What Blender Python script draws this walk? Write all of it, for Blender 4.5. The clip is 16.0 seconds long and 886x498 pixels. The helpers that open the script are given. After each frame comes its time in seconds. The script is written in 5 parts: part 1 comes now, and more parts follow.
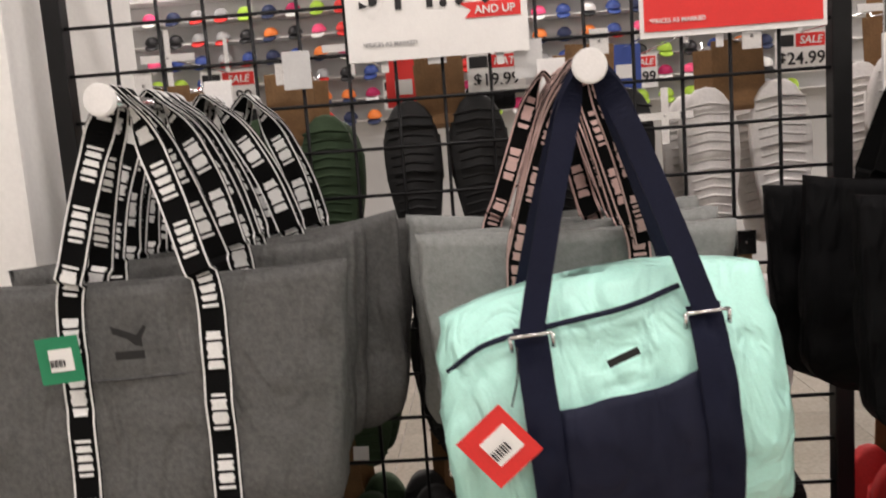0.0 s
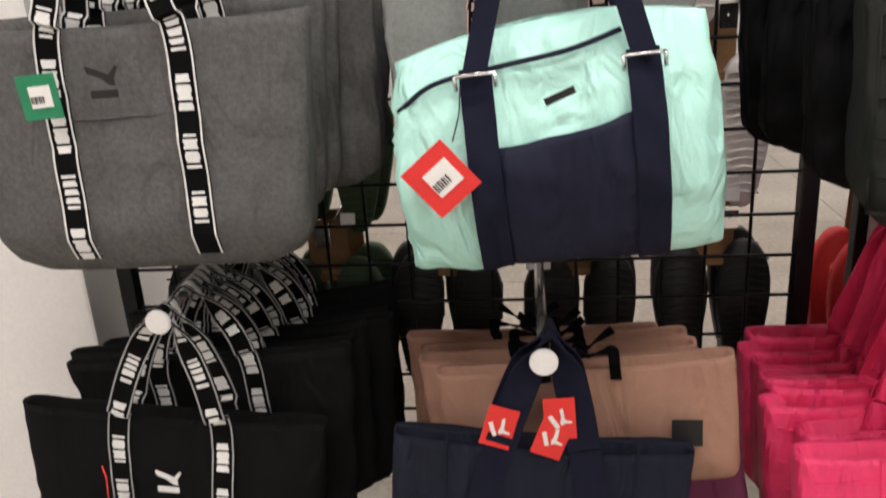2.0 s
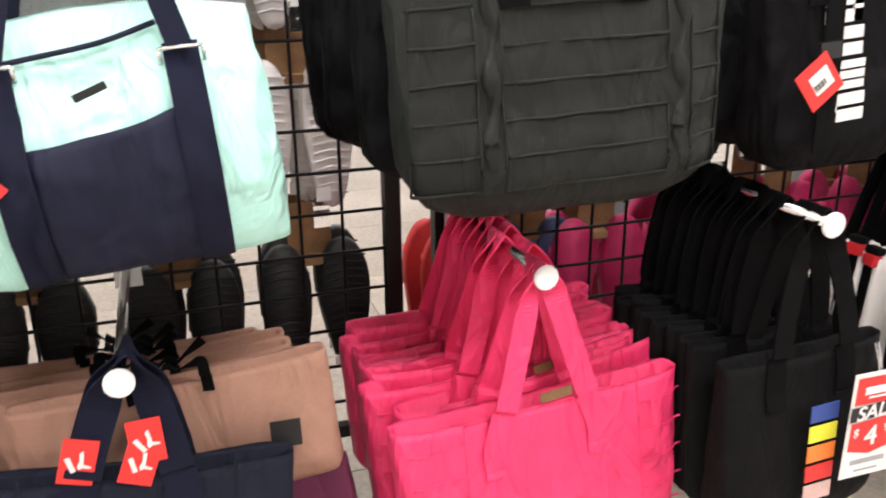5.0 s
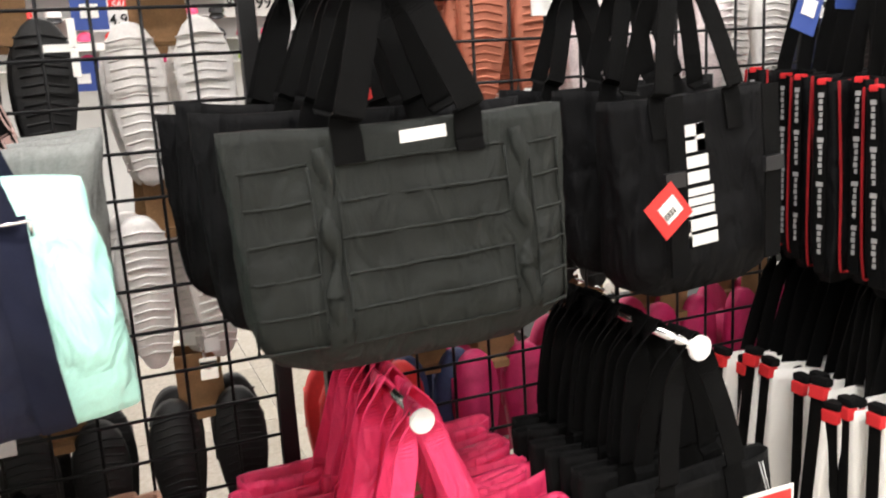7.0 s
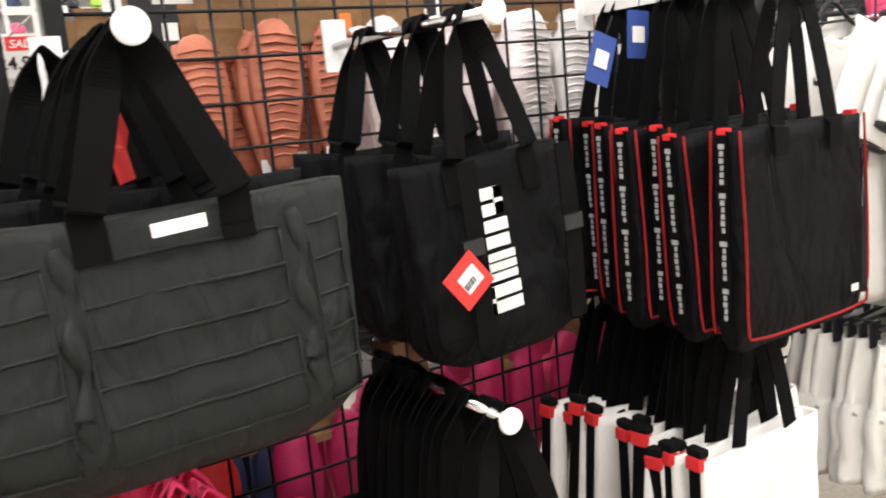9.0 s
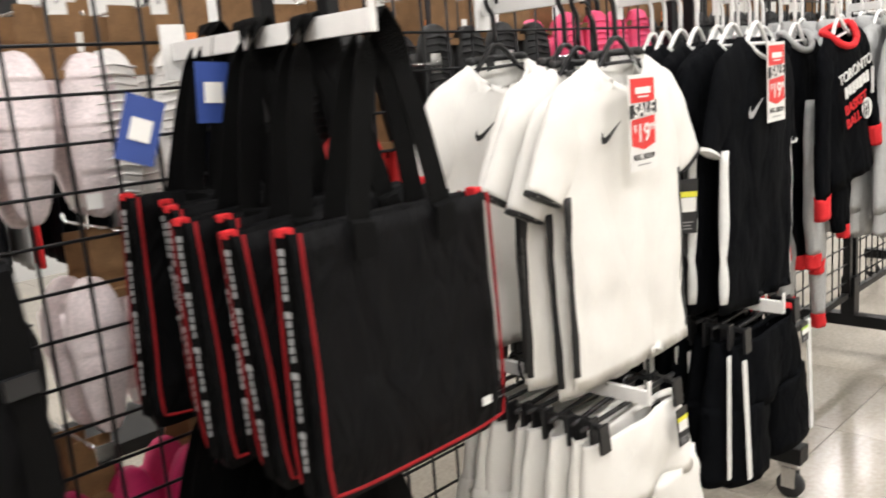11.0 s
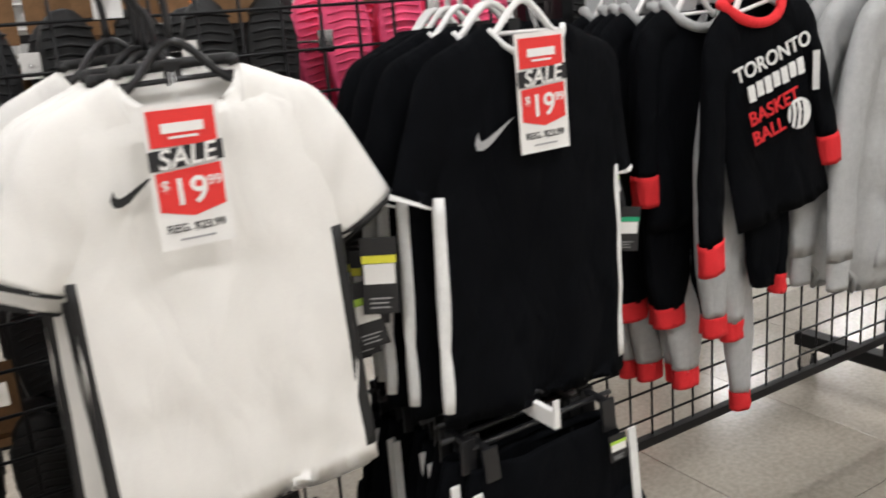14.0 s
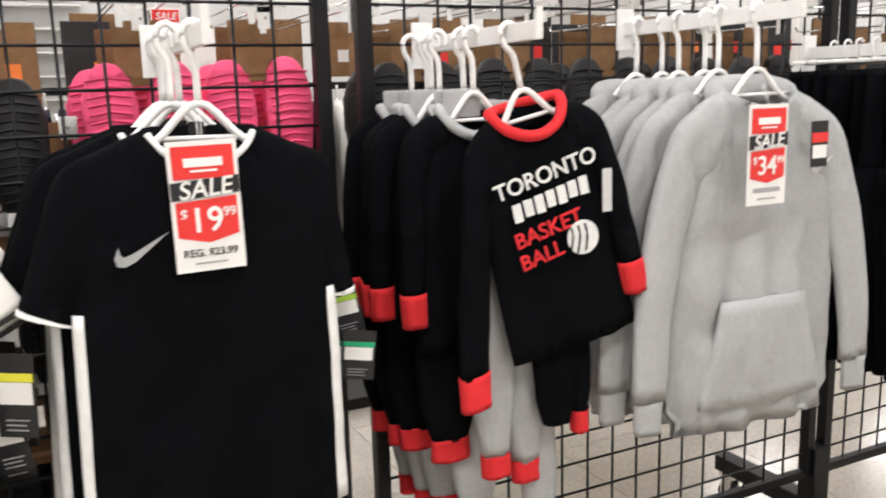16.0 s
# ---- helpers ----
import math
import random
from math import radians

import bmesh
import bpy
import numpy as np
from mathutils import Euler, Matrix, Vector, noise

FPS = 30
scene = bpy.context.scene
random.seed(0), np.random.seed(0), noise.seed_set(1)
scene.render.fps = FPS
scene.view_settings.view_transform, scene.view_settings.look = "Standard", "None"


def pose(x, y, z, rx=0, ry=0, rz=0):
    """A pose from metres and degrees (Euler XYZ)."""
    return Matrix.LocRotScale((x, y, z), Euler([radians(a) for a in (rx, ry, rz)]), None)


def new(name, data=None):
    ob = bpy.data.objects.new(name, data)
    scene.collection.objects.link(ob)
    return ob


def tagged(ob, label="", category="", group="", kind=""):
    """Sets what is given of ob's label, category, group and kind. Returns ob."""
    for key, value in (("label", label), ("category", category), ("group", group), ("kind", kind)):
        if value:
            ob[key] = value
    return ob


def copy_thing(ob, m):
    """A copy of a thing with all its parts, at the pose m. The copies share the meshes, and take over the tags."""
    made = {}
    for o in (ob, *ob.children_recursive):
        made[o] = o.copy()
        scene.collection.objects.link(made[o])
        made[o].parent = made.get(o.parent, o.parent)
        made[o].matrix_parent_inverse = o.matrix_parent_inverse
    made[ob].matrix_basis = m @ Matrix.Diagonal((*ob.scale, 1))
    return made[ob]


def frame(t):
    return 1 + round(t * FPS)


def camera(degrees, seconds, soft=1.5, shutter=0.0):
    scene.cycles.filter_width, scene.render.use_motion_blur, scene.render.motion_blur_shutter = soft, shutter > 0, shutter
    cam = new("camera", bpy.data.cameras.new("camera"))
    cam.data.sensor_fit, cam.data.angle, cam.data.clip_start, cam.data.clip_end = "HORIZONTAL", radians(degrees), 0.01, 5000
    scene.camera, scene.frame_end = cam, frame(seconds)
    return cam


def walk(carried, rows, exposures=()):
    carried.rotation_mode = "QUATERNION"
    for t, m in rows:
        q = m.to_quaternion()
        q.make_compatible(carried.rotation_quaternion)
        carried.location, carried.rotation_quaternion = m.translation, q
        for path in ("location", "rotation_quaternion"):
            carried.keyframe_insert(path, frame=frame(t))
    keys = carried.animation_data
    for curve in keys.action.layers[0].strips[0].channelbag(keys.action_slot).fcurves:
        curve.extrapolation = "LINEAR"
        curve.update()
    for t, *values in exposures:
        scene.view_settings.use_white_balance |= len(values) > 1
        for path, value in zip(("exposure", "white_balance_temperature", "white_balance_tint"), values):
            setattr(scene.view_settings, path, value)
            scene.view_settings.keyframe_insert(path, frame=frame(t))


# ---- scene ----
# ---- camera ----
cam = camera(55.5, 16.0, soft=1.8, shutter=0.5)
ROWS = [
    (0, 0.0, 0.0, 1.33, 82.09, 4.19, 2.43),
    (0.5, 0.054, -0.022, 1.315, 79.54, 3.03, 2.96),
    (1, 0.071, -0.056, 1.292, 76.86, 2.21, 2.91),
    (1.5, 0.086, -0.066, 1.273, 73.63, 2.93, 4.34),
    (2, 0.094, -0.064, 1.248, 70.24, 3.4, 5.04),
    (2.5, 0.105, -0.068, 1.227, 67.07, 3.26, 4.71),
    (3, 0.125, -0.072, 1.207, 65.86, 3.03, 2.71),
    (3.5, 0.151, -0.064, 1.213, 65.98, 2.9, -1.58),
    (4, 0.193, -0.079, 1.196, 68.35, 3.11, -5.8),
    (4.5, 0.212, -0.078, 1.196, 69.7, 2.21, -11.49),
    (5, 0.194, -0.058, 1.219, 70.52, 0.54, -18.57),
    (7.5, 0.353, -0.098, 1.257, 79.83, 4.18, -24.15),
    (8, 0.385, -0.1, 1.265, 80.38, 4.77, -27.22),
    (8.2, 0.399, -0.102, 1.266, 80.48, 4.92, -27.87),
    (10.3, 0.664, 0.069, 1.341, 78.48, 5.03, -44.02),
    (10.5, 0.753, 0.055, 1.34, 78.74, 5.03, -45.05),
    (11, 0.969, 0.003, 1.361, 78.75, 4.55, -45.84),
    (11.5, 1.164, -0.025, 1.362, 79.06, 4.11, -46.05),
    (12, 1.362, 0.013, 1.377, 79.15, 3.97, -46.74),
    (12.5, 1.546, 0.011, 1.394, 79.38, 4.56, -45.62),
    (13, 1.737, -0.078, 1.397, 78.27, 3.84, -39.62),
    (13.5, 1.928, -0.175, 1.412, 76.12, 3.84, -33.36),
    (14, 2.098, -0.193, 1.406, 75.28, 4.61, -32.13),
    (14.5, 2.285, -0.198, 1.421, 75.73, 4.65, -32.44),
    (15, 2.443, -0.228, 1.426, 76.76, 3.95, -30.52),
    (15.5, 2.592, -0.29, 1.44, 78.18, 2.41, -26.46),
    (16, 2.69, -0.336, 1.443, 79.46, 1.57, -26.51),
]
walk(cam, [(t, pose(x, y, z, rx, ry, rz)) for t, x, y, z, rx, ry, rz in ROWS],
     exposures=[(0.0, -0.34, 6550, 16), (1.0, -0.34, 6500, 16), (2.5, 0.05, 6350, 15), (4.0, 0.5, 6200, 16), (5.0, 0.62, 6250, 16), (7.5, 0.72, 6250, 10), (8.2, 0.70, 6250, 10), (10.3, 0.4, 6100, 10),
                (11.5, -0.02, 6350, 9), (12.5, -0.48, 6400, 10), (13.5, -0.50, 6350, 9), (14.0, -0.26, 6050, 10), (15.0, -0.22, 5950, 9), (16.0, 0.10, 6150, 11)])

# ---- world and light ----
FLOOR = 0.08
CEIL = 3.30
world = bpy.data.worlds.new("shop_air")
scene.world = world
world.use_nodes = True
world.node_tree.nodes["Background"].inputs[0].default_value = (1.0, 0.93, 0.84, 1)
world.node_tree.nodes["Background"].inputs[1].default_value = 0.05
LAMP_W = 26.0


# ---- materials ----
def mat(name, col, rough=0.8, metal=0.0, var=0.12, scale=25.0, bump=0.15, fine=350.0, spec=0.4, weave=0.0, sheen=0.0, each=0.0, crease=0.0):
    m = bpy.data.materials.new(name)
    m.use_nodes = True
    nt = m.node_tree
    b = nt.nodes["Principled BSDF"]
    b.inputs["Roughness"].default_value = rough
    b.inputs["Metallic"].default_value = metal
    b.inputs["Specular IOR Level"].default_value = spec
    if sheen:
        b.inputs["Sheen Weight"].default_value = sheen
    tc = nt.nodes.new("ShaderNodeTexCoord")
    n1 = nt.nodes.new("ShaderNodeTexNoise")
    n1.inputs["Scale"].default_value = scale
    n1.inputs["Detail"].default_value = 5
    n2 = nt.nodes.new("ShaderNodeTexNoise")
    n2.inputs["Scale"].default_value = fine
    n2.inputs["Detail"].default_value = 2
    nt.links.new(tc.outputs["Object"], n1.inputs["Vector"])
    nt.links.new(tc.outputs["Object"], n2.inputs["Vector"])
    mix = nt.nodes.new("ShaderNodeMath")
    mix.operation = "ADD"
    nt.links.new(n1.outputs["Fac"], mix.inputs[0])
    nt.links.new(n2.outputs["Fac"], mix.inputs[1])
    fac = mix.outputs[0]
    if each:
        oi = nt.nodes.new("ShaderNodeObjectInfo")
        ml = nt.nodes.new("ShaderNodeMath")
        ml.operation = "MULTIPLY_ADD"
        ml.inputs[1].default_value = each
        nt.links.new(oi.outputs["Random"], ml.inputs[0])
        nt.links.new(fac, ml.inputs[2])
        fac = ml.outputs[0]
    ramp = nt.nodes.new("ShaderNodeMapRange")
    ramp.inputs[1].default_value = 0.7
    ramp.inputs[2].default_value = 1.3 + each
    ramp.inputs[3].default_value = 1 - var
    ramp.inputs[4].default_value = 1 + var
    nt.links.new(fac, ramp.inputs[0])
    vm = nt.nodes.new("ShaderNodeVectorMath")
    vm.operation = "SCALE"
    vm.inputs[0].default_value = col[:3]
    nt.links.new(ramp.outputs[0], vm.inputs["Scale"])
    nt.links.new(vm.outputs[0], b.inputs["Base Color"])
    h = n2.outputs["Fac"]
    if weave:
        wv = nt.nodes.new("ShaderNodeTexWave")
        wv.inputs["Scale"].default_value = weave
        wv.inputs["Distortion"].default_value = 1.5
        wv.bands_direction = "DIAGONAL"
        nt.links.new(tc.outputs["Object"], wv.inputs["Vector"])
        ad = nt.nodes.new("ShaderNodeMath")
        ad.operation = "ADD"
        nt.links.new(wv.outputs["Fac"], ad.inputs[0])
        nt.links.new(h, ad.inputs[1])
        h = ad.outputs[0]
    bp = nt.nodes.new("ShaderNodeBump")
    bp.inputs["Strength"].default_value = bump
    bp.inputs["Distance"].default_value = 0.002
    nt.links.new(h, bp.inputs["Height"])
    nt.links.new(bp.outputs[0], b.inputs["Normal"])
    if crease:
        # soft folds some centimetres wide, stretched upright
        mp = nt.nodes.new("ShaderNodeMapping")
        mp.inputs["Rotation"].default_value = (0.0, 0.45, 0.0)
        mp.inputs["Scale"].default_value = (1.0, 1.0, 0.42)
        nt.links.new(tc.outputs["Object"], mp.inputs["Vector"])
        n3 = nt.nodes.new("ShaderNodeTexNoise")
        n3.inputs["Scale"].default_value = 17.0
        n3.inputs["Detail"].default_value = 2.5
        n3.inputs["Distortion"].default_value = 0.9
        nt.links.new(mp.outputs[0], n3.inputs["Vector"])
        b2 = nt.nodes.new("ShaderNodeBump")
        b2.inputs["Strength"].default_value = crease
        b2.inputs["Distance"].default_value = 0.03
        nt.links.new(n3.outputs["Fac"], b2.inputs["Height"])
        nt.links.new(b2.outputs[0], bp.inputs["Normal"])
    return m


def glow(name, col, strength):
    m = bpy.data.materials.new(name)
    m.use_nodes = True
    b = m.node_tree.nodes["Principled BSDF"]
    b.inputs["Emission Color"].default_value = (*col, 1)
    b.inputs["Emission Strength"].default_value = strength
    return m


def cloth(name, col, **k):
    a = dict(rough=0.85, var=0.2, scale=14, bump=0.35, fine=500, weave=260, sheen=0.0, spec=0.2, crease=0.5)
    a.update(k)
    return mat(name, col, **a)


BLACK_PAINT = mat("black_powder_paint", (0.006, 0.006, 0.0065), 0.42, 0.0, 0.2, 40, 0.1, 400, 0.22)
WHITE_METAL = mat("white_enamel", (0.75, 0.74, 0.72), 0.35, 0.0, 0.06, 40, 0.05)
CHROME = mat("chrome", (0.7, 0.7, 0.7), 0.2, 1.0, 0.05, 30, 0.02)
WHITE_PLASTIC = mat("white_plastic", (0.78, 0.77, 0.75), 0.4, 0, 0.05, 30, 0.05)
BLACK_PLASTIC = mat("black_plastic", (0.012, 0.012, 0.013), 0.3, 0, 0.1, 30, 0.05)
CLEAR_PLASTIC = mat("grey_clear_plastic", (0.55, 0.55, 0.54), 0.3, 0, 0.06, 30, 0.05)
GREY_FELT = cloth("grey_melange_cloth", (0.110, 0.110, 0.106), var=0.26, scale=160, fine=700, bump=0.5, crease=0.9)
DARK_GREY = cloth("dark_grey_cloth", (0.075, 0.075, 0.075), var=0.25, scale=160)
LIGHT_GREY = cloth("light_grey_cloth", (0.24, 0.25, 0.24), var=0.15, scale=160)
MINT = cloth("mint_nylon", (0.46, 0.83, 0.73), rough=0.42, var=0.07, spec=0.5, bump=0.15, crease=1.0)
NAVY = cloth("navy_nylon", (0.0085, 0.0105, 0.027), rough=0.6, var=0.15, bump=0.25)
NAVY_WEB = cloth("navy_webbing", (0.0075, 0.0095, 0.026), rough=0.8, weave=420, bump=0.6, crease=0.0)
NAVY_SOFT = cloth("soft_navy_cloth", (0.0095, 0.012, 0.024), rough=0.75, crease=0.8)
BLACK_CLOTH = cloth("black_cloth", (0.005, 0.005, 0.005), rough=0.85, spec=0.12)
BLACK_NYLON = cloth("black_nylon", (0.0036, 0.0036, 0.004), rough=0.65, spec=0.08, crease=0.8)
OLIVE_BLACK = cloth("charcoal_green_ripstop", (0.0125, 0.0145, 0.0125), rough=0.65, spec=0.2, crease=0.8)
BLACK_WEB = cloth("black_webbing", (0.0038, 0.0038, 0.0038), rough=0.8, spec=0.07, weave=420, bump=0.6, crease=0.0)
PRINT_WHITE = mat("white_print", (0.72, 0.72, 0.70), 0.6, 0, 0.08, 60, 0.1)
PRINT_PINK = mat("rose_print", (0.62, 0.42, 0.38), 0.6, 0, 0.08, 60, 0.1)
PRINT_BLACK = mat("black_print", (0.012, 0.012, 0.012), 0.6, 0, 0.1, 60, 0.1)
PRINT_GREY = mat("grey_print", (0.35, 0.35, 0.35), 0.6, 0, 0.1, 60, 0.1)
PINK = cloth("hot_pink_nylon", (0.86, 0.045, 0.16), rough=0.5, var=0.1, spec=0.4, bump=0.25, crease=0.9)
BROWN = cloth("tan_canvas", (0.37, 0.205, 0.145), rough=0.8, var=0.1)
PURPLE = cloth("plum_canvas", (0.095, 0.018, 0.045), rough=0.8)
WHITE_CLOTH = cloth("white_jersey", (0.80, 0.785, 0.745), rough=0.8, var=0.03, bump=0.2, crease=0.2)
BLACK_JERSEY = cloth("black_jersey", (0.0028, 0.0032, 0.0042), rough=0.85, var=0.2, spec=0.05)
GREY_JERSEY = cloth("heather_grey_jersey", (0.395, 0.40, 0.395), var=0.08, scale=80, fine=600, crease=0.3)
RED_CLOTH = cloth("red_rib", (0.68, 0.03, 0.035), var=0.1)
DARK_RED = cloth("dark_red_piping", (0.24, 0.009, 0.012), var=0.2)
RED_CARD = mat("red_card", (0.72, 0.035, 0.03), 0.45, 0, 0.05, 30, 0.05)
WHITE_CARD = mat("white_card", (0.80, 0.79, 0.76), 0.5, 0, 0.03, 30, 0.05)
GREEN_CARD = mat("green_card", (0.015, 0.22, 0.10), 0.5, 0, 0.05, 30, 0.05)
BLUE_CARD = mat("blue_card", (0.035, 0.07, 0.27), 0.45, 0, 0.05, 30, 0.05)
BLACK_CARD = mat("black_card", (0.014, 0.014, 0.015), 0.4, 0, 0.1, 30, 0.05)
YELLOW_CARD = mat("yellow_card", (0.75, 0.72, 0.05), 0.5, 0, 0.05, 30, 0.05)
LIME = mat("lime_print", (0.40, 0.62, 0.06), 0.5, 0, 0.05, 30, 0.05)
GREEN_TAPE = mat("green_tape", (0.02, 0.35, 0.16), 0.5, 0, 0.05, 30, 0.05)
ORANGE_CARD = mat("orange_card", (0.85, 0.22, 0.04), 0.5, 0, 0.05, 30, 0.05)
KRAFT = mat("kraft_cardboard", (0.21, 0.115, 0.05), 0.8, 0, 0.2, 40, 0.2, 300)
FOAM = {
    "green": mat("green_foam", (0.032, 0.060, 0.026), 0.75, 0, 0.15, 50, 0.3, 300),
    "black": mat("black_foam", (0.013, 0.013, 0.013), 0.6, 0, 0.2, 50, 0.3, 300),
    "white": mat("white_foam", (0.82, 0.79, 0.76), 0.7, 0, 0.08, 50, 0.3, 300),
    "coral": mat("coral_foam", (0.50, 0.17, 0.10), 0.7, 0, 0.1, 50, 0.3, 300),
    "marble": mat("pink_marbled_foam", (0.80, 0.70, 0.70), 0.7, 0, 0.25, 12, 0.3, 300),
    "magenta": mat("magenta_foam", (0.42, 0.012, 0.09), 0.6, 0, 0.12, 50, 0.3, 300),
    "pink": mat("neon_pink_foam", (0.95, 0.10, 0.24), 0.65, 0, 0.08, 50, 0.3, 300),
    "red": mat("red_foam", (0.55, 0.02, 0.02), 0.6, 0, 0.1, 50, 0.3, 300),
    "navy": mat("navy_foam", (0.02, 0.03, 0.08), 0.6, 0, 0.15, 50, 0.3, 300),
}
WALL_PAINT = mat("white_wall_paint", (0.78, 0.77, 0.74), 0.7, 0, 0.04, 3, 0.15, 120)
SLAT_PAINT = mat("pale_grey_board", (0.60, 0.60, 0.59), 0.6, 0, 0.05, 4, 0.1, 100)
CEIL_PAINT = mat("ceiling_paint", (0.55, 0.54, 0.52), 0.9, 0, 0.08, 3, 0.2, 80)
TILE = mat("polished_grey_beige_tile", (0.41, 0.372, 0.312), 0.17, 0, 0.25, 2.5, 0.03, 60, 0.8, each=0.25)
GROUT = mat("grout", (0.42, 0.40, 0.37), 0.9, 0, 0.2, 20, 0.3)
RUBBER = mat("rubber", (0.03, 0.03, 0.03), 0.7, 0, 0.2, 40, 0.2)
LIGHT_GLOW = glow("lamp_diffuser_glow", (1.0, 0.93, 0.83), 6.0)


# ---- mesh helpers ----
def link(name, bm, material, parent=None, smooth=True):
    me = bpy.data.meshes.new(name)
    bmesh.ops.recalc_face_normals(bm, faces=bm.faces)
    bm.to_mesh(me)
    bm.free()
    me.materials.append(material)
    if smooth:
        me.shade_smooth()
    ob = new(name, me)
    ob.parent = parent
    return ob


def part(name, bm, material, parent, label="", smooth=True):
    ob = link(name, bm, material, parent, smooth)
    if label:
        ob["label"] = label
    return ob


def empty(name, m=None):
    ob = new(name)
    ob.empty_display_size = 0.05
    if m is not None:
        ob.matrix_basis = m
    return ob


def box(bm, x0, x1, y0, y1, z0, z1, bevel=0.0):
    r = bmesh.ops.create_cube(bm, size=1.0, matrix=Matrix.LocRotScale(((x0 + x1) / 2, (y0 + y1) / 2, (z0 + z1) / 2), None, (x1 - x0, y1 - y0, z1 - z0)))
    if bevel:
        edges = {e for v in r["verts"] for e in v.link_edges}
        bmesh.ops.bevel(bm, geom=list(edges), offset=bevel, segments=2, profile=0.7, affect="EDGES")
    return bm


def boxes(*items, bevel=0.0):
    bm = bmesh.new()
    for it in items:
        box(bm, *it, bevel=bevel)
    return bm


def prism(bm, pts, y, t):
    """A flat plate of thickness t in front of the plane y, from its outline in x and z."""
    a = [bm.verts.new((x, y, z)) for x, z in pts]
    b = [bm.verts.new((x, y - t, z)) for x, z in pts]
    bm.faces.new(b)
    bm.faces.new(a[::-1])
    for i in range(len(pts)):
        j = (i + 1) % len(pts)
        bm.faces.new((a[i], a[j], b[j], b[i]))
    return bm


def sheet(bm, rows, push):
    """A thin cloth from rows of points, its back pushed by a vector for each point."""
    n, m = len(rows), len(rows[0])
    f = [[bm.verts.new(p) for p in r] for r in rows]
    k = [[bm.verts.new(p + push(p)) for p in r] for r in rows]
    for i in range(n - 1):
        for j in range(m - 1):
            bm.faces.new((f[i][j], f[i][j + 1], f[i + 1][j + 1], f[i + 1][j]))
            bm.faces.new((k[i][j], k[i + 1][j], k[i + 1][j + 1], k[i][j + 1]))
    rim = [(i, 0) for i in range(n)] + [(n - 1, j) for j in range(1, m)] + [(i, m - 1) for i in range(n - 2, -1, -1)] + [(0, j) for j in range(m - 2, 0, -1)]
    for (a, b), (c, d) in zip(rim, rim[1:] + rim[:1]):
        bm.faces.new((f[a][b], f[c][d], k[c][d], k[a][b]))
    return bm


def tube(bm, pts, r, n=8, close=False):
    """A round rod along points."""
    pts = [Vector(p) for p in pts]
    rings = []
    for i, p in enumerate(pts):
        t = (pts[min(i + 1, len(pts) - 1)] - pts[max(i - 1, 0)]).normalized()
        a = t.cross(Vector((0, 0, 1)))
        if a.length < 0.05:
            a = t.cross(Vector((1, 0, 0)))
        a.normalize()
        b = t.cross(a)
        rad = r(i / (len(pts) - 1)) if callable(r) else r
        rings.append([bm.verts.new(p + a * rad * math.cos(2 * math.pi * k / n) + b * rad * math.sin(2 * math.pi * k / n)) for k in range(n)])
    for u, v in zip(rings, rings[1:]):
        for k in range(n):
            bm.faces.new((u[k], u[(k + 1) % n], v[(k + 1) % n], v[k]))
    bm.faces.new(rings[0][::-1])
    bm.faces.new(rings[-1])
    return bm


def loft(bm, rings, bottom=True, top=True):
    vr = [[bm.verts.new(p) for p in r] for r in rings]
    n = len(vr[0])
    for u, v in zip(vr, vr[1:]):
        for k in range(n):
            bm.faces.new((u[k], u[(k + 1) % n], v[(k + 1) % n], v[k]))
    if bottom:
        bm.faces.new(vr[0][::-1])
    if top:
        bm.faces.new(vr[-1])
    return bm


def ring(cx, cy, z, hw, hd, n=36, p=3.0, dz=0.0):
    out = []
    for k in range(n):
        a = 2 * math.pi * k / n
        c, s = math.cos(a), math.sin(a)
        x = hw * math.copysign(abs(c) ** (2 / p), c)
        y = hd * math.copysign(abs(s) ** (2 / p), s)
        out.append(Vector((cx + x, cy + y, z + dz * x / max(hw, 1e-4))))
    return out


def smooth_path(pts, step=6):
    pts = [Vector(p) for p in pts]
    q = [pts[0] * 2 - pts[1]] + pts + [pts[-1] * 2 - pts[-2]]
    out = []
    for i in range(1, len(q) - 2):
        for j in range(step):
            t = j / step
            a, b, c, d = q[i - 1], q[i], q[i + 1], q[i + 2]
            out.append(0.5 * ((2 * b) + (c - a) * t + (2 * a - 5 * b + 4 * c - d) * t * t + (3 * b - a - 3 * c + d) * t ** 3))
    out.append(pts[-1])
    return out


def ribbon_frames(path, apex=None, reach=0.08):
    """Points of a strap with the way across it and its normal; it turns to lie over the arm near the apex."""
    out = []
    for i, p in enumerate(path):
        t = (path[min(i + 1, len(path) - 1)] - path[max(i - 1, 0)]).normalized()
        side = t.cross(Vector((0, -1, 0)))
        if side.length < 0.05:
            side = Vector((1, 0, 0))
        side.normalize()
        if i and side.dot(out[-1][1]) < 0:
            side = -side
        if apex is not None:
            f = max(0.0, 1 - (p - apex).length / reach)
            yv = Vector((0, 1, 0)) if side.dot(Vector((0, 1, 0))) >= -0.01 else Vector((0, -1, 0))
            side = (side * (1 - f) + yv * f * 0.9).normalized()
        out.append((p, side, t.cross(side).normalized()))
    return out


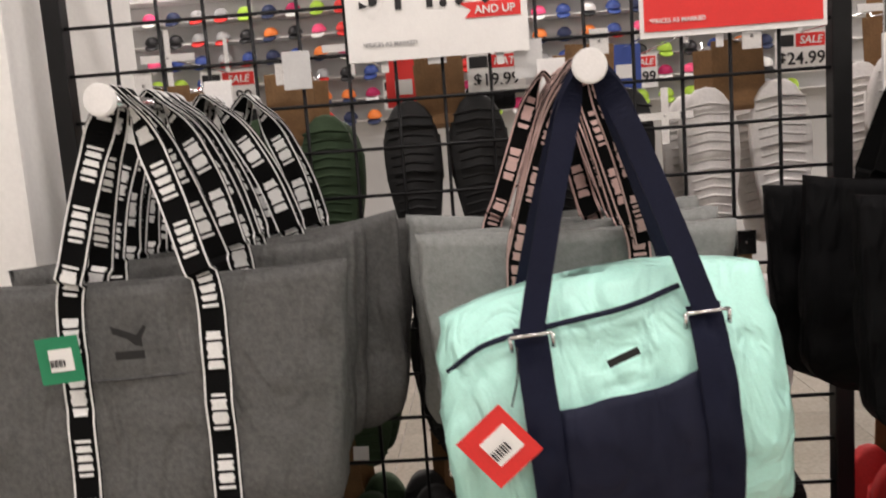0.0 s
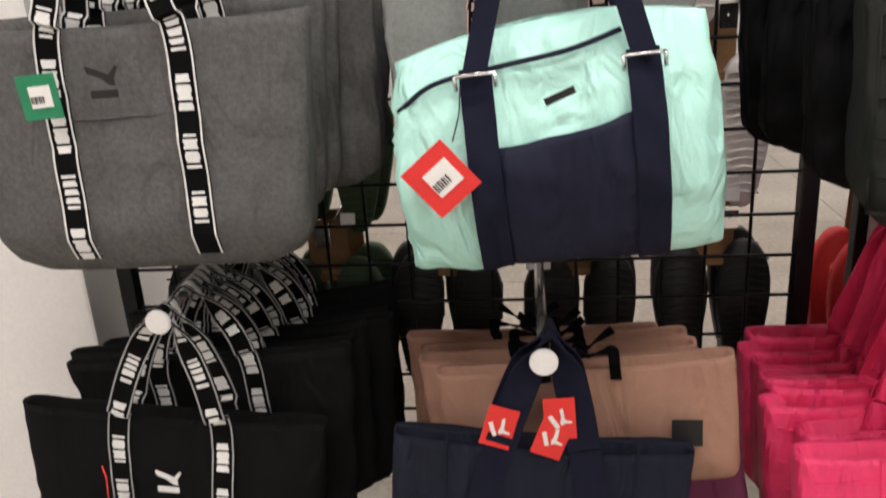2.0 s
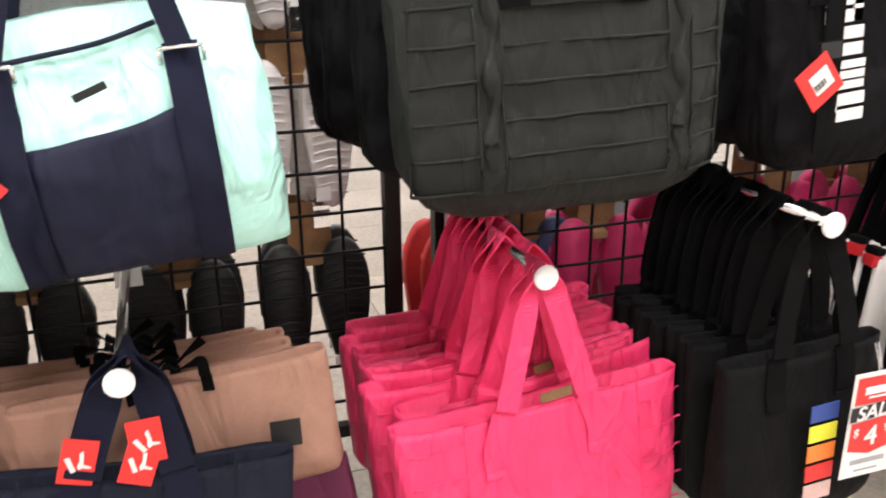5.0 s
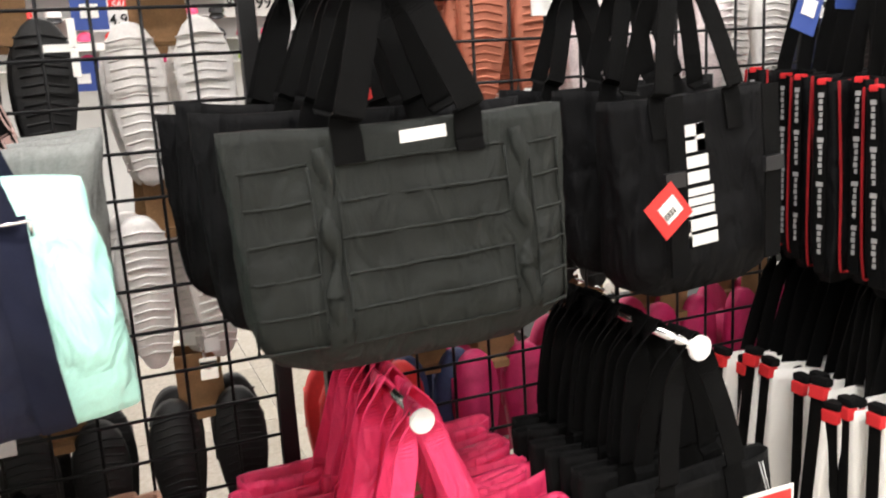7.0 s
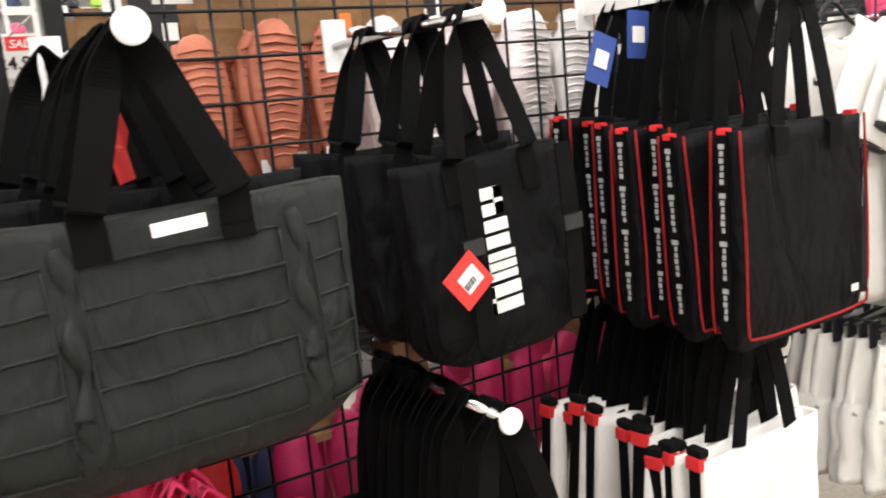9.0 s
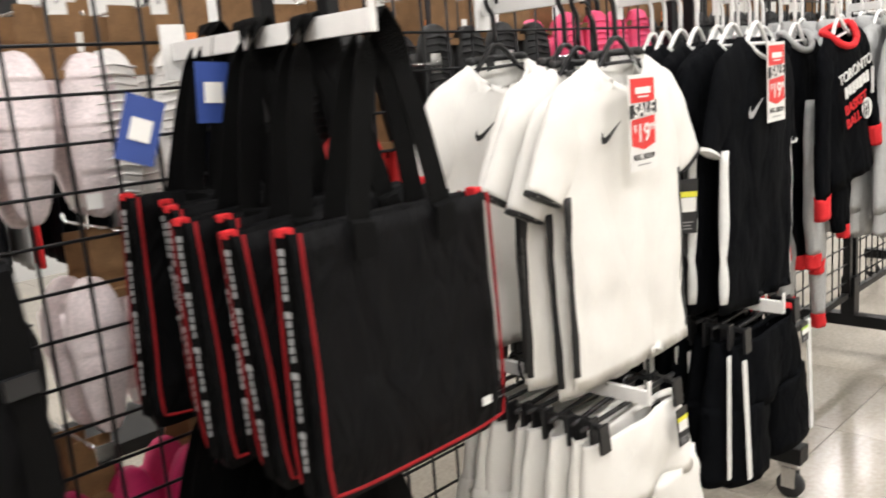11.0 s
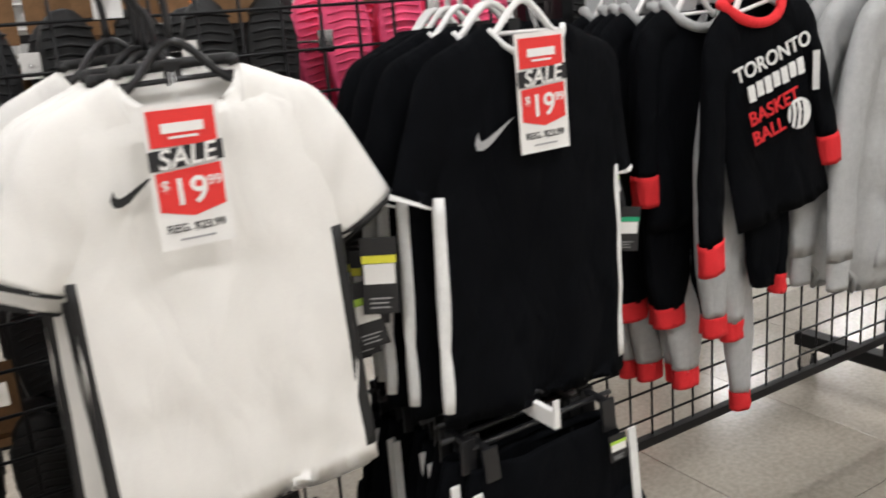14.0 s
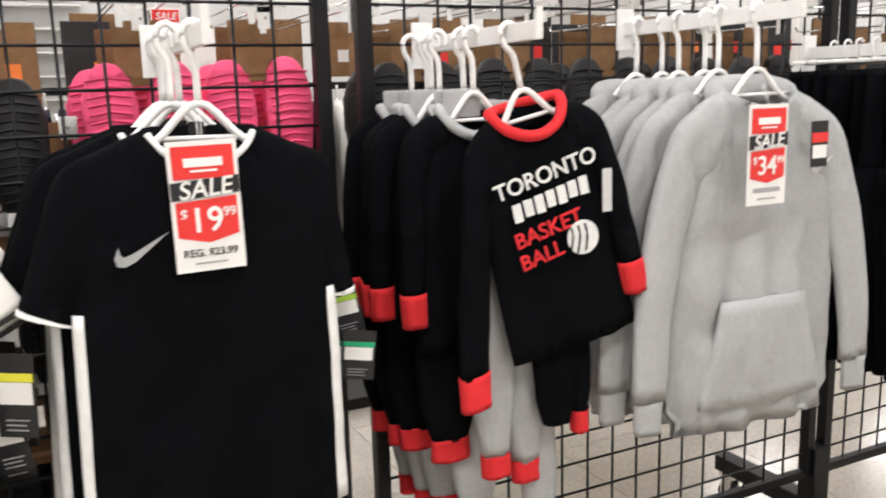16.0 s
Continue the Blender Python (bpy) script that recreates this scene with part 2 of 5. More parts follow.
def ribbon(bm, frames, width, thick=0.003, shift=0.0, lift=0.0, span=None):
    vr = []
    for p, s, n in frames:
        c = p + s * shift + n * lift
        h, k = s * width / 2, n * thick / 2
        vr.append([bm.verts.new(c - h - k), bm.verts.new(c + h - k), bm.verts.new(c + h + k), bm.verts.new(c - h + k)])
    for u, v in zip(vr, vr[1:]):
        for k in range(4):
            bm.faces.new((u[k], u[(k + 1) % 4], v[(k + 1) % 4], v[k]))
    bm.faces.new(vr[0][::-1])
    bm.faces.new(vr[-1])
    return bm


def glyphs(body, size, material, parent, m, name="lettering", extrude=0.0004, align="CENTER", shear=0.0):
    cu = bpy.data.curves.new(name, "FONT")
    cu.body, cu.size, cu.align_x, cu.extrude, cu.shear = body, size, align, extrude, shear
    cu.offset = size * 0.012
    tmp = bpy.data.objects.new(name, cu)
    scene.collection.objects.link(tmp)
    me = bpy.data.meshes.new_from_object(tmp.evaluated_get(bpy.context.evaluated_depsgraph_get()))
    bpy.data.objects.remove(tmp)
    me.materials.clear()
    me.materials.append(material)
    ob = new(name, me)
    ob.parent = parent
    ob.matrix_basis = m
    return ob


UP = pose(0, 0, 0, 90, 0, 0)   # text laid on the xz plane, facing -y


def card(parent, name, w, h, material, m, t=0.0012, label=""):
    ob = part(name, boxes((-w / 2, w / 2, -t / 2, t / 2, -h / 2, h / 2)), material, parent, label, smooth=False)
    ob.matrix_basis = m
    return ob


# ---- setting ----
X0, X1, Y0, Y1 = -4.0, 14.0, -2.6, 7.0
structure = lambda ob, label="", cat="": tagged(ob, label, cat, kind="structure")
floor = structure(link("floor", boxes((X0, X1, Y0, Y1, FLOOR - 0.10, FLOOR - 0.004)), GROUT, None, False), "polished grey-beige tiled shop floor with thin pale joints", "floor")
ceiling = structure(link("ceiling", boxes((X0, X1, Y0, Y1, CEIL, CEIL + 0.1)), CEIL_PAINT, None, False), "plain pale shop ceiling", "ceiling")
structure(link("wall_north", boxes((X0, X1, Y1, Y1 + 0.12, FLOOR - 0.1, CEIL)), SLAT_PAINT, None, False), "pale grey shop wall behind the displays", "wall")
structure(link("wall_south", boxes((X0, X1, Y0 - 0.12, Y0, FLOOR - 0.1, CEIL)), WALL_PAINT, None, False), "plain white shop wall", "wall")
structure(link("wall_west", boxes((X0 - 0.12, X0, Y0, Y1, FLOOR - 0.1, CEIL)), WALL_PAINT, None, False), "plain white shop wall", "wall")
structure(link("wall_east", boxes((X1, X1 + 0.12, Y0, Y1, FLOOR - 0.1, CEIL)), WALL_PAINT, None, False), "plain white shop wall", "wall")
structure(link("column", boxes((-1.25, -0.735, 1.33, 1.85, FLOOR, CEIL), bevel=0.008), WALL_PAINT, None, False), "white painted square column beside the display grid", "column")


def ceiling_light(x, y, power):
    e = tagged(empty("ceiling_light", pose(x, y, CEIL)), "long white ceiling light with a glowing diffuser", "ceiling light", "ceiling lights")
    part("housing", boxes((-0.62, 0.62, -0.11, 0.11, -0.07, 0.0), bevel=0.006), WHITE_METAL, e)
    part("diffuser", boxes((-0.60, 0.60, -0.095, 0.095, -0.078, -0.0705)), LIGHT_GLOW, e, "glowing diffuser", False)
    la = bpy.data.lights.new("tube_light", "AREA")
    la.shape, la.size, la.size_y, la.energy, la.color = "RECTANGLE", 1.2, 0.2, power, (1.0, 0.945, 0.90)
    ob = new("tube_light", la)
    ob.parent = e
    ob.location = (0, 0, -0.085)


for lx in (-2.2, 0.4, 3.0, 5.6, 9.75, 12.2):
    for ly in (-1.1, 0.6, 3.0, 6.1):
        ceiling_light(lx, ly, LAMP_W * (1.5 if ly < 0 else 1.0))


# ---- display grids ----
CELL = 0.0762


def grid_panel(x0, x1, y, z0, z1):
    """A black wire grid in a square-tube frame, in the plane y."""
    e = tagged(empty("grid_panel", pose(x0, y, z0)), "black powder-coated wire grid display panel in a square-tube frame", "display grid", "display grids")
    w, h, p = x1 - x0, z1 - z0, 0.015
    for x in (0, w):
        part("post", boxes((x - p, x + p, -p, p, 0, h), bevel=0.003), BLACK_PAINT, e, smooth=False)
    for z in (0.012, h - 0.012):
        part("rail", boxes((p, w - p, -0.012, 0.012, z - 0.012, z + 0.012), bevel=0.002), BLACK_PAINT, e, smooth=False)
    n = round((w - 0.03) / CELL)
    sx = (w - 0.03) / n
    shared = None
    for i in range(1, n):
        x = p + i * sx
        if shared is None:
            ob = part("wire", tube(bmesh.new(), [(0, 0, 0), (0, 0, h - 0.01)], 0.0032, 6), BLACK_PAINT, e)
            shared = ob.data
        else:
            ob = new("wire", shared)
            ob.parent = e
        ob.location = (x, 0.0032, 0.005)
    m = int((h - 0.02) / CELL)
    shared = None
    for j in range(1, m + 1):
        if shared is None:
            ob = part("wire", tube(bmesh.new(), [(p, 0, 0), (w - p, 0, 0)], 0.0032, 6), BLACK_PAINT, e)
            shared = ob.data
        else:
            ob = new("wire", shared)
            ob.parent = e
        ob.location = (0, -0.0032, j * CELL)
    return e


def rack_foot(x, y):
    """A foot bar across under the grids, on casters."""
    e = tagged(empty("rack_foot", pose(x, y, FLOOR)), "black steel foot bar with casters under the display grid", "rack foot", "rack feet")
    part("bar", boxes((-0.03, 0.03, -0.36, 0.36, 0.115, 0.165), bevel=0.004), BLACK_PAINT, e, smooth=False)
    part("stem", boxes((-0.031, 0.031, -0.028, 0.028, 0.165, 0.33), bevel=0.003), BLACK_PAINT, e, smooth=False)
    for s in (-0.32, 0.32):
        c = part("caster", boxes((-0.022, 0.022, s - 0.03, s + 0.03, 0.098, 0.1148), (-0.022, -0.017, s - 0.02, s + 0.02, 0.035, 0.1), (0.017, 0.022, s - 0.02, s + 0.02, 0.035, 0.1)), CHROME, e, "chrome swivel caster", False)
        wheel = bmesh.new()
        bmesh.ops.create_cone(wheel, cap_ends=True, segments=20, radius1=0.038, radius2=0.038, depth=0.026, matrix=Matrix.Translation((0, s, 0.038)) @ Matrix.Rotation(radians(90), 4, "Y"))
        part("wheel", wheel, RUBBER, c, "dark rubber wheel")


GRIDS = [(-0.675, 0.572, 1.38), (0.660, 1.905, 1.36), (1.985, 3.228, 1.27), (3.310, 4.622, 1.25), (4.690, 5.93, 1.25)]
GB, GT = 0.30, 1.98
for gx0, gx1, gy in GRIDS:
    grid_panel(gx0, gx1, gy, FLOOR + GB - 0.06, GT)
for fx, fy in ((-0.70, 1.38), (0.616, 1.37), (1.945, 1.32), (3.27, 1.26), (4.656, 1.25), (5.96, 1.25)):
    rack_foot(fx, fy)


def faceout(x, z, yb, yf, capped=True, slope=0.0):
    """A straight arm that hangs on the grid and holds goods."""
    e = tagged(empty("display_hook", pose(x, yb, z)), "white round display hook with a disc end, hung on the grid" if capped else "white square-tube display arm hung on the grid", "display hook", "display hooks")
    L = yb - yf
    part("plate", boxes((-0.022, 0.022, -0.013, -0.0065, -0.045, 0.045), bevel=0.001), WHITE_METAL, e, smooth=False)
    if capped:
        part("arm", tube(bmesh.new(), [(0, -0.013, 0), (0, -L, slope)], 0.008, 12), CHROME, e)
        b = bmesh.new()
        bmesh.ops.create_cone(b, cap_ends=True, segments=28, radius1=0.0185, radius2=0.0185, depth=0.008, matrix=Matrix.Translation((0, -L - 0.004, slope)) @ Matrix.Rotation(radians(90), 4, "X"))
        bmesh.ops.bevel(b, geom=[q for q in b.edges if len(q.link_faces) == 2 and abs(q.calc_face_angle()) > 1], offset=0.002, segments=2, affect="EDGES")
        part("disc", b, WHITE_PLASTIC, e, "white plastic disc end", False)
    else:
        part("arm", boxes((-0.006, 0.006, -L, -0.013, -0.015, 0.015), bevel=0.002), WHITE_METAL, e, smooth=False)
        part("stop", boxes((-0.006, 0.006, -L - 0.004, -L, -0.015, 0.035), bevel=0.0015), WHITE_METAL, e, smooth=False)
    return e


# ---- bags ----
def fold(x, z, seed, a=1.0):
    crease = 1 - 2 * abs(noise.noise(Vector((x * 9 + z * 7, z * 8 - x * 5, seed + 11))))
    return a * (0.5 * noise.noise(Vector((x * 7, z * 3.5, seed))) + 0.35 * noise.noise(Vector((x * 17 + z * 9, z * 10 - x * 6, seed + 7))) - 0.30 * crease ** 6 + 0.15 * noise.noise(Vector((x * 40, z * 30, seed + 3))))


def bag_body(wt, wb, h, d, z1, seed=0.0, amp=0.012, corner=0.05, p=5.0, sag=0.0, cx=0.0, rows=20, n=56, top_d=None):
    """A soft upright bag from z1 - h to z1: fuller towards its base, a thin open rim above."""
    td = d * 0.45 if top_d is None else top_d
    rings = []
    for i in range(rows + 1):
        f = i / rows
        z = z1 - h + h * f
        w = wb + (wt - wb) * f
        if f * h < corner:
            q = 1 - f * h / corner
            w -= 2 * corner * (1 - math.sqrt(max(0, 1 - q * q))) * 0.9
        dd = (d + (td - d) * f ** 1.4) * (0.55 + 0.45 * min(1, f * 6))
        r = ring(cx, 0, z, w / 2, dd / 2, n, p)
        for v in r:
            k = fold(v.x, v.z, seed, amp) * (0.5 + 0.5 * (1 - abs(2 * f - 1)))
            v.y += k * (1 if v.y > 0 else -1) if abs(v.y) > dd * 0.3 else 0
            v.x += fold(v.y * 3, v.z, seed + 5, amp * 0.6)
            v.z -= sag * math.cos((v.x - cx) / max(w, 0.01) * math.pi) * f ** 3 + 0.004 * noise.noise(Vector((v.x * 9, seed, 1)))
        rings.append(r)
    inner = [Vector((cx + (v.x - cx) * 0.97, v.y * 0.7, v.z - 0.004)) for v in rings[-1]]
    deep = [Vector((cx + (v.x - cx) * 0.95, v.y * 0.5, v.z - 0.05)) for v in rings[-1]]
    bm = bmesh.new()
    loft(bm, rings + [inner, deep])
    return bm


def strap_path(xl, xr, y, za, zt, cy=None, bow=0.0, base=None):
    """An inverted V over the arm at x = 0, z = zt, from the bag's face at y; cy: where along the arm it lies."""
    cy = y if cy is None else cy
    pts = []
    if base is not None:
        pts += [(xl, y, base), (xl, y, (base + za) / 2)]
    for f in (0.0, 0.25, 0.5, 0.75, 0.93):
        pts.append((xl + (-0.010 - xl) * f - bow * math.sin(math.pi * f) * 0.5, y + (cy - y) * f, za + (zt - 0.006 - za) * f))
    pts.append((0, cy, zt + 0.004))
    for f in (0.93, 0.75, 0.5, 0.25, 0.0):
        pts.append((xr + (0.010 - xr) * f + bow * math.sin(math.pi * f) * 0.5, y + (cy - y) * f, za + (zt - 0.006 - za) * f))
    if base is not None:
        pts += [(xr, y, (base + za) / 2), (xr, y, base)]
    return smooth_path(pts, 9), Vector((0, cy, zt))


def strap(parent, path, apex, width, material, edge=None, blocks=None, gap=0.075, label="", thick=0.003):
    fr = ribbon_frames(path, apex)
    st = part("strap", ribbon(bmesh.new(), fr, width, thick), material, parent, label, False)
    if edge:
        for s in (-1, 1):
            part("edge_stripe", ribbon(bmesh.new(), fr, 0.0022, thick + 0.0016, s * (width / 2 - 0.0014)), edge, st, "", False)
    if blocks:
        fine = []
        for (p, s1, n1), (q, s2, n2) in zip(fr, fr[1:]):
            k = max(1, int((q - p).length / 0.003))
            fine += [(p.lerp(q, j / k), s1.lerp(s2, j / k).normalized(), n1.lerp(n2, j / k).normalized()) for j in range(k)]
        acc, last, run = 0.0, fine[0][0], []
        for f in fine:
            acc += (f[0] - last).length
            last = f[0]
            if acc % gap < gap * 0.66:
                run.append(f)
            else:
                if len(run) > 6:
                    b = bmesh.new()
                    bars(b, run, width * 0.56, thick + 0.0022)
                    part("print", b, blocks, st, "", False)
                run = []
    return st


def bars(b, run, width, thick):
    """Plain bars in a row along a strap, as of a word too small to read."""
    m = len(run) - 1
    for i in range(8):
        a, c = run[round(m * (i + 0.10) / 8)], run[round(m * (i + 0.86) / 8)]
        if (a[0] - c[0]).length > 0.001:
            ribbon(b, [a, c], width * (1.0 if i % 2 else 0.86), thick)


def leap_logo(parent, m, s, material, name="logo"):
    """A plain slanting shape over a row of bars."""
    b = bmesh.new()
    box(b, -0.5 * s, 0.45 * s, -0.0008, 0.0008, -0.55 * s, -0.28 * s)
    prism(b, [(x * s, z * s) for x, z in ((-0.55, 0.55), (-0.2, 0.42), (0.25, 0.22), (0.52, 0.52), (0.62, 0.48), (0.40, 0.10), (0.42, -0.15), (0.2, -0.12), (-0.05, 0.12), (-0.5, 0.30))], 0.0008, 0.0016)
    ob = part(name, b, material, parent, "", False)
    ob.matrix_basis = m
    return ob


def swing_tag(parent, m, w, h, base, label="", face=WHITE_CARD, string=True):
    t = card(parent, "hang_tag", w, h, base, m, 0.0014, label)
    f = card(t, "sticker", w * 0.55, h * 0.48, face, pose(0.05 * w, -0.0014, 0.0))
    b = bmesh.new()
    for i in range(7):
        box(b, -w * 0.2 + i * w * 0.05, -w * 0.2 + i * w * 0.05 + w * (0.018 if i % 2 else 0.03), -0.0028, -0.0022, -h * 0.14, h * 0.02)
    part("barcode", b, PRINT_BLACK, t, "", False)
    return t


SPEC = {}


def bag_y(x, z, lift=0.0):
    """The front of the bag that was built last, at x and z."""
    q = SPEC
    f = min(1, max(0, (z + q["drop"] + q["h"]) / q["h"]))
    td = q["d"] * 0.45
    dd = (q["d"] + (td - q["d"]) * f ** 1.4) * (0.55 + 0.45 * min(1, f * 6))
    w = q["wb"] + (q["wt"] - q["wb"]) * f
    u = min(0.985, abs((x - q["cx"]) / (w / 2)))
    y = dd / 2 * (1 - u ** q["p"]) ** (1 / q["p"])
    return -y - fold(x, z, q["seed"], q["amp"]) * (0.5 + 0.5 * (1 - abs(2 * f - 1))) - lift


def tote(name, label, arm, y, wt, wb, h, d, drop, mt, strap_m, sx, sw, seed, cx=0.0, tilt=0.0, cat="tote bag", group="", edge=None, blocks=None, base=True, amp=0.012, back=True, corner=0.05, attach=0.03, p=5.0, bow=0.0, extra=None, gap=0.075, yaw=0.0, cyf=0.0):
    e = tagged(empty(name, pose(arm[0], y, arm[1], 0, tilt, yaw)), label, cat, group)
    SPEC.update(wt=wt, wb=wb, h=h, d=d, drop=drop, seed=seed, amp=amp, p=p, cx=cx)
    b = part("body", bag_body(wt, wb, h, d, -drop, seed, amp, corner, p, 0.006, cx), mt, e)
    for s, f in ((-1, True), (1, back)):
        if not f:
            continue
        yy = s * (d * 0.36 + 0.004)
        path, apex = strap_path(cx - sx, cx + sx, yy, -drop - attach, 0.0, s * 0.012 + cyf, bow, (-drop - h * 0.93 if base else -drop - attach - 0.05) if s < 0 else None)
        # lie on the body's face below the rim
        for v in path:
            if v.z < -drop + 0.005:
                v.y = -s * bag_y(v.x, v.z, 0.003) if s > 0 else bag_y(v.x, v.z, 0.003)
        strap(e, path, apex, sw, strap_m, edge, blocks, gap)
    if extra:
        extra(e, b)
    return e


def stack(ob, y0, y1, n, seed, jx=0.012, jt=2.5, x=None, z=None):
    """Copies of a thing behind it along the arm."""
    rnd = random.Random(seed)
    base = ob.matrix_basis.copy()
    for i in range(n):
        yy = y0 + (y1 - y0) * (i + 0.5) / n
        q = base.copy()
        q.translation = (base.translation.x + rnd.uniform(-jx, jx) + (x or 0) * (i + 1), yy, base.translation.z + (z or 0) * (i + 1) + rnd.uniform(-0.004, 0.002))
        q = q @ pose(0, 0, 0, 0, rnd.uniform(-jt, jt), rnd.uniform(-jt, jt) * 1.5)
        copy_thing(ob, q)


def seam(b, x0, x1, z0, z1, y=None, r=0.0022):
    pts = []
    for i in range(13):
        f = i / 12
        x, z = x0 + (x1 - x0) * f, z0 + (z1 - z0) * f
        pts.append((x, bag_y(x, z, 0.0005) if y is None else y, z + 0.0015 * noise.noise(Vector((x * 30, z * 30, 3)))))
    tube(b, pts, r, 5)


# grey totes on the upper hook
faceout(-0.412, 1.392, 1.365, 0.925)


def grey_extra(e, b):
    leap_logo(e, pose(-0.005, -0.064, -0.285), 0.036, PRINT_BLACK)
    t = swing_tag(e, pose(-0.083, -0.075, -0.297, 0, -3, 0), 0.050, 0.054, GREEN_CARD, "green card tag with a white price sticker")
    s = bmesh.new()
    seam(s, -0.09, 0.07, -0.335, -0.332, None, 0.0016)
    part("seam", s, DARK_GREY, e)


gt = tote("tote_bag", "grey melange tote bag with black and white printed straps", (-0.414, 1.404), 0.985, 0.485, 0.42, 0.318, 0.115, 0.220, GREY_FELT, BLACK_WEB, 0.084, 0.034, 1.0, edge=PRINT_WHITE, blocks=PRINT_WHITE, extra=grey_extra, group="grey totes", tilt=-1.0, bow=0.012, gap=0.072)
gb = tote("tote_bag", "grey melange tote bag hanging behind others on a hook", (-0.414, 1.404), 1.09, 0.47, 0.40, 0.31, 0.07, 0.205, GREY_FELT, BLACK_WEB, 0.084, 0.034, 4.0, edge=PRINT_WHITE, blocks=PRINT_WHITE, group="grey totes", tilt=-2.5, bow=0.03, amp=0.02)
stack(gb, 1.13, 1.33, 4, 3, 0.025, 4, x=0.012)

# mint duffel with grey bags behind it
faceout(0.119, 1.387, 1.365, 0.905)
duf = tagged(empty("duffel_bag", pose(0.121, 0.93, 1.378, 0, -4.5, 0)), "mint green and navy duffel bag with red hang tag", "duffel bag")


def duffel_body(w, h, d, z1, seed):
    rings = []
    for i in range(25):
        f = i / 24
        z = z1 - h + h * f
        dd = d * (math.sin(math.pi * (0.12 + 0.80 * f)) ** 0.7)
        ww = w * (1 - 0.10 * f ** 3 - 0.03 * (1 - f))
        r = ring(-0.026, 0, z, ww / 2, dd / 2, 60, 4.5)
        for v in r:
            v.y += fold(v.x, v.z, seed, 0.024) * (1 if v.y > 0 else -1)
            v.x += fold(v.y * 2, v.z, seed + 3, 0.022)
            v.z += (0.026 * math.cos((v.x + 0.026) / w * math.pi) - 0.014 + 0.02 * ((v.x + 0.026) / w)) * f ** 2
        rings.append(r)
    return loft(bmesh.new(), rings)


part("body", duffel_body(0.385, 0.268, 0.17, -0.222, 3.0), MINT, duf)


def on_duffel(x0, x1, z0, z1, lift=0.004, curve=0.0):
    """A cloth panel that lies on the duffel's face."""
    bm = bmesh.new()
    nx, nz = 14, 16
    vs = []
    for j in range(nz + 1):
        row = []
        for i in range(nx + 1):
            x = x0 + (x1 - x0) * i / nx
            zt = z1 + curve * ((x - x0) / (x1 - x0)) ** 2
            z = z0 + (zt - z0) * j / nz
            f = (z + 0.49) / 0.268
            dd = 0.17 * (math.sin(math.pi * (0.12 + 0.80 * min(1, max(0, f)))) ** 0.7)
            y = -dd / 2 * (1 - min(0.98, abs((x + 0.026) / 0.192)) ** 4.5) ** (1 / 4.5) - fold(x, z, 3.0, 0.024) - lift
            row.append(Vector((x, y, z)))
        vs.append(row)
    sheet(bm, vs, lambda p: Vector((0, 0.003, 0)))
    return bm


part("front_panel", on_duffel(-0.090, 0.075, -0.486, -0.335, 0.010, 0.028), NAVY, duf, "navy nylon front panel")
for sx0 in (-0.120, 0.060):
    part("webbing", on_duffel(sx0, sx0 + 0.036, -0.487, -0.250, 0.0150), NAVY_WEB, duf, "ribbed navy webbing")
for s in (-1, 1):
    pa, ap = strap_path(-0.102, 0.078, -0.080 if s < 0 else 0.050, -0.254 if s < 0 else -0.245, 0.021, s * 0.014, 0.006)
    strap(duf, pa, ap, 0.026, NAVY_WEB, label="navy webbing strap", thick=0.005)
pa, ap = strap_path(-0.100, 0.055, 0.075, -0.20, 0.019, 0.05, 0.01)
strap(duf, pa, ap, 0.030, BLACK_WEB, PRINT_PINK, PRINT_PINK, 0.07, "black strap printed in rose")
zp = bmesh.new()
tube(zp, smooth_path([(-0.195, -0.048, -0.290), (-0.15, -0.064, -0.262), (-0.08, -0.062, -0.252), (0.0, -0.062, -0.243), (0.058, -0.056, -0.229)], 6), 0.0032, 6)
part("zip", zp, NAVY, duf, "dark navy zip")
for rx in (-0.102, 0.078):
    rg = bmesh.new()
    tube(rg, [(rx - 0.022, -0.082, -0.254), (rx + 0.022, -0.082, -0.254)], 0.0021, 8)
    tube(rg, [(rx - 0.022, -0.082, -0.254), (rx - 0.022, -0.078, -0.270)], 0.0022, 6)
    tube(rg, [(rx + 0.022, -0.082, -0.254), (rx + 0.022, -0.078, -0.270)], 0.0022, 6)
    part("ring", rg, CHROME, duf, "chrome ring")
card(duf, "patch", 0.034, 0.008, PRINT_BLACK, pose(-0.014, -0.103, -0.284, 0, -18, 0))
tg = swing_tag(duf, pose(-0.150, -0.108, -0.358, 0, -36, 4), 0.060, 0.066, RED_CARD, "red card hang tag with a white sticker")
cd = bmesh.new()
tube(cd, smooth_path([(-0.118, -0.090, -0.262), (-0.122, -0.102, -0.29), (-0.132, -0.109, -0.318)], 5), 0.0009, 5)
part("cord", cd, BLACK_PLASTIC, duf)
lg = tote("tote_bag", "light grey soft tote bag hanging behind a mint duffel", (0.116, 1.399), 1.06, 0.40, 0.34, 0.33, 0.09, 0.198, LIGHT_GREY, BLACK_WEB, 0.075, 0.028, 8.0, edge=PRINT_PINK, blocks=PRINT_PINK, group="light grey totes", tilt=1.0, amp=0.025, p=3.5)
stack(lg, 1.12, 1.33, 3, 9, 0.02, 3)

# black totes on the lower hook
faceout(-0.432, 0.772, 1.365, 0.985)


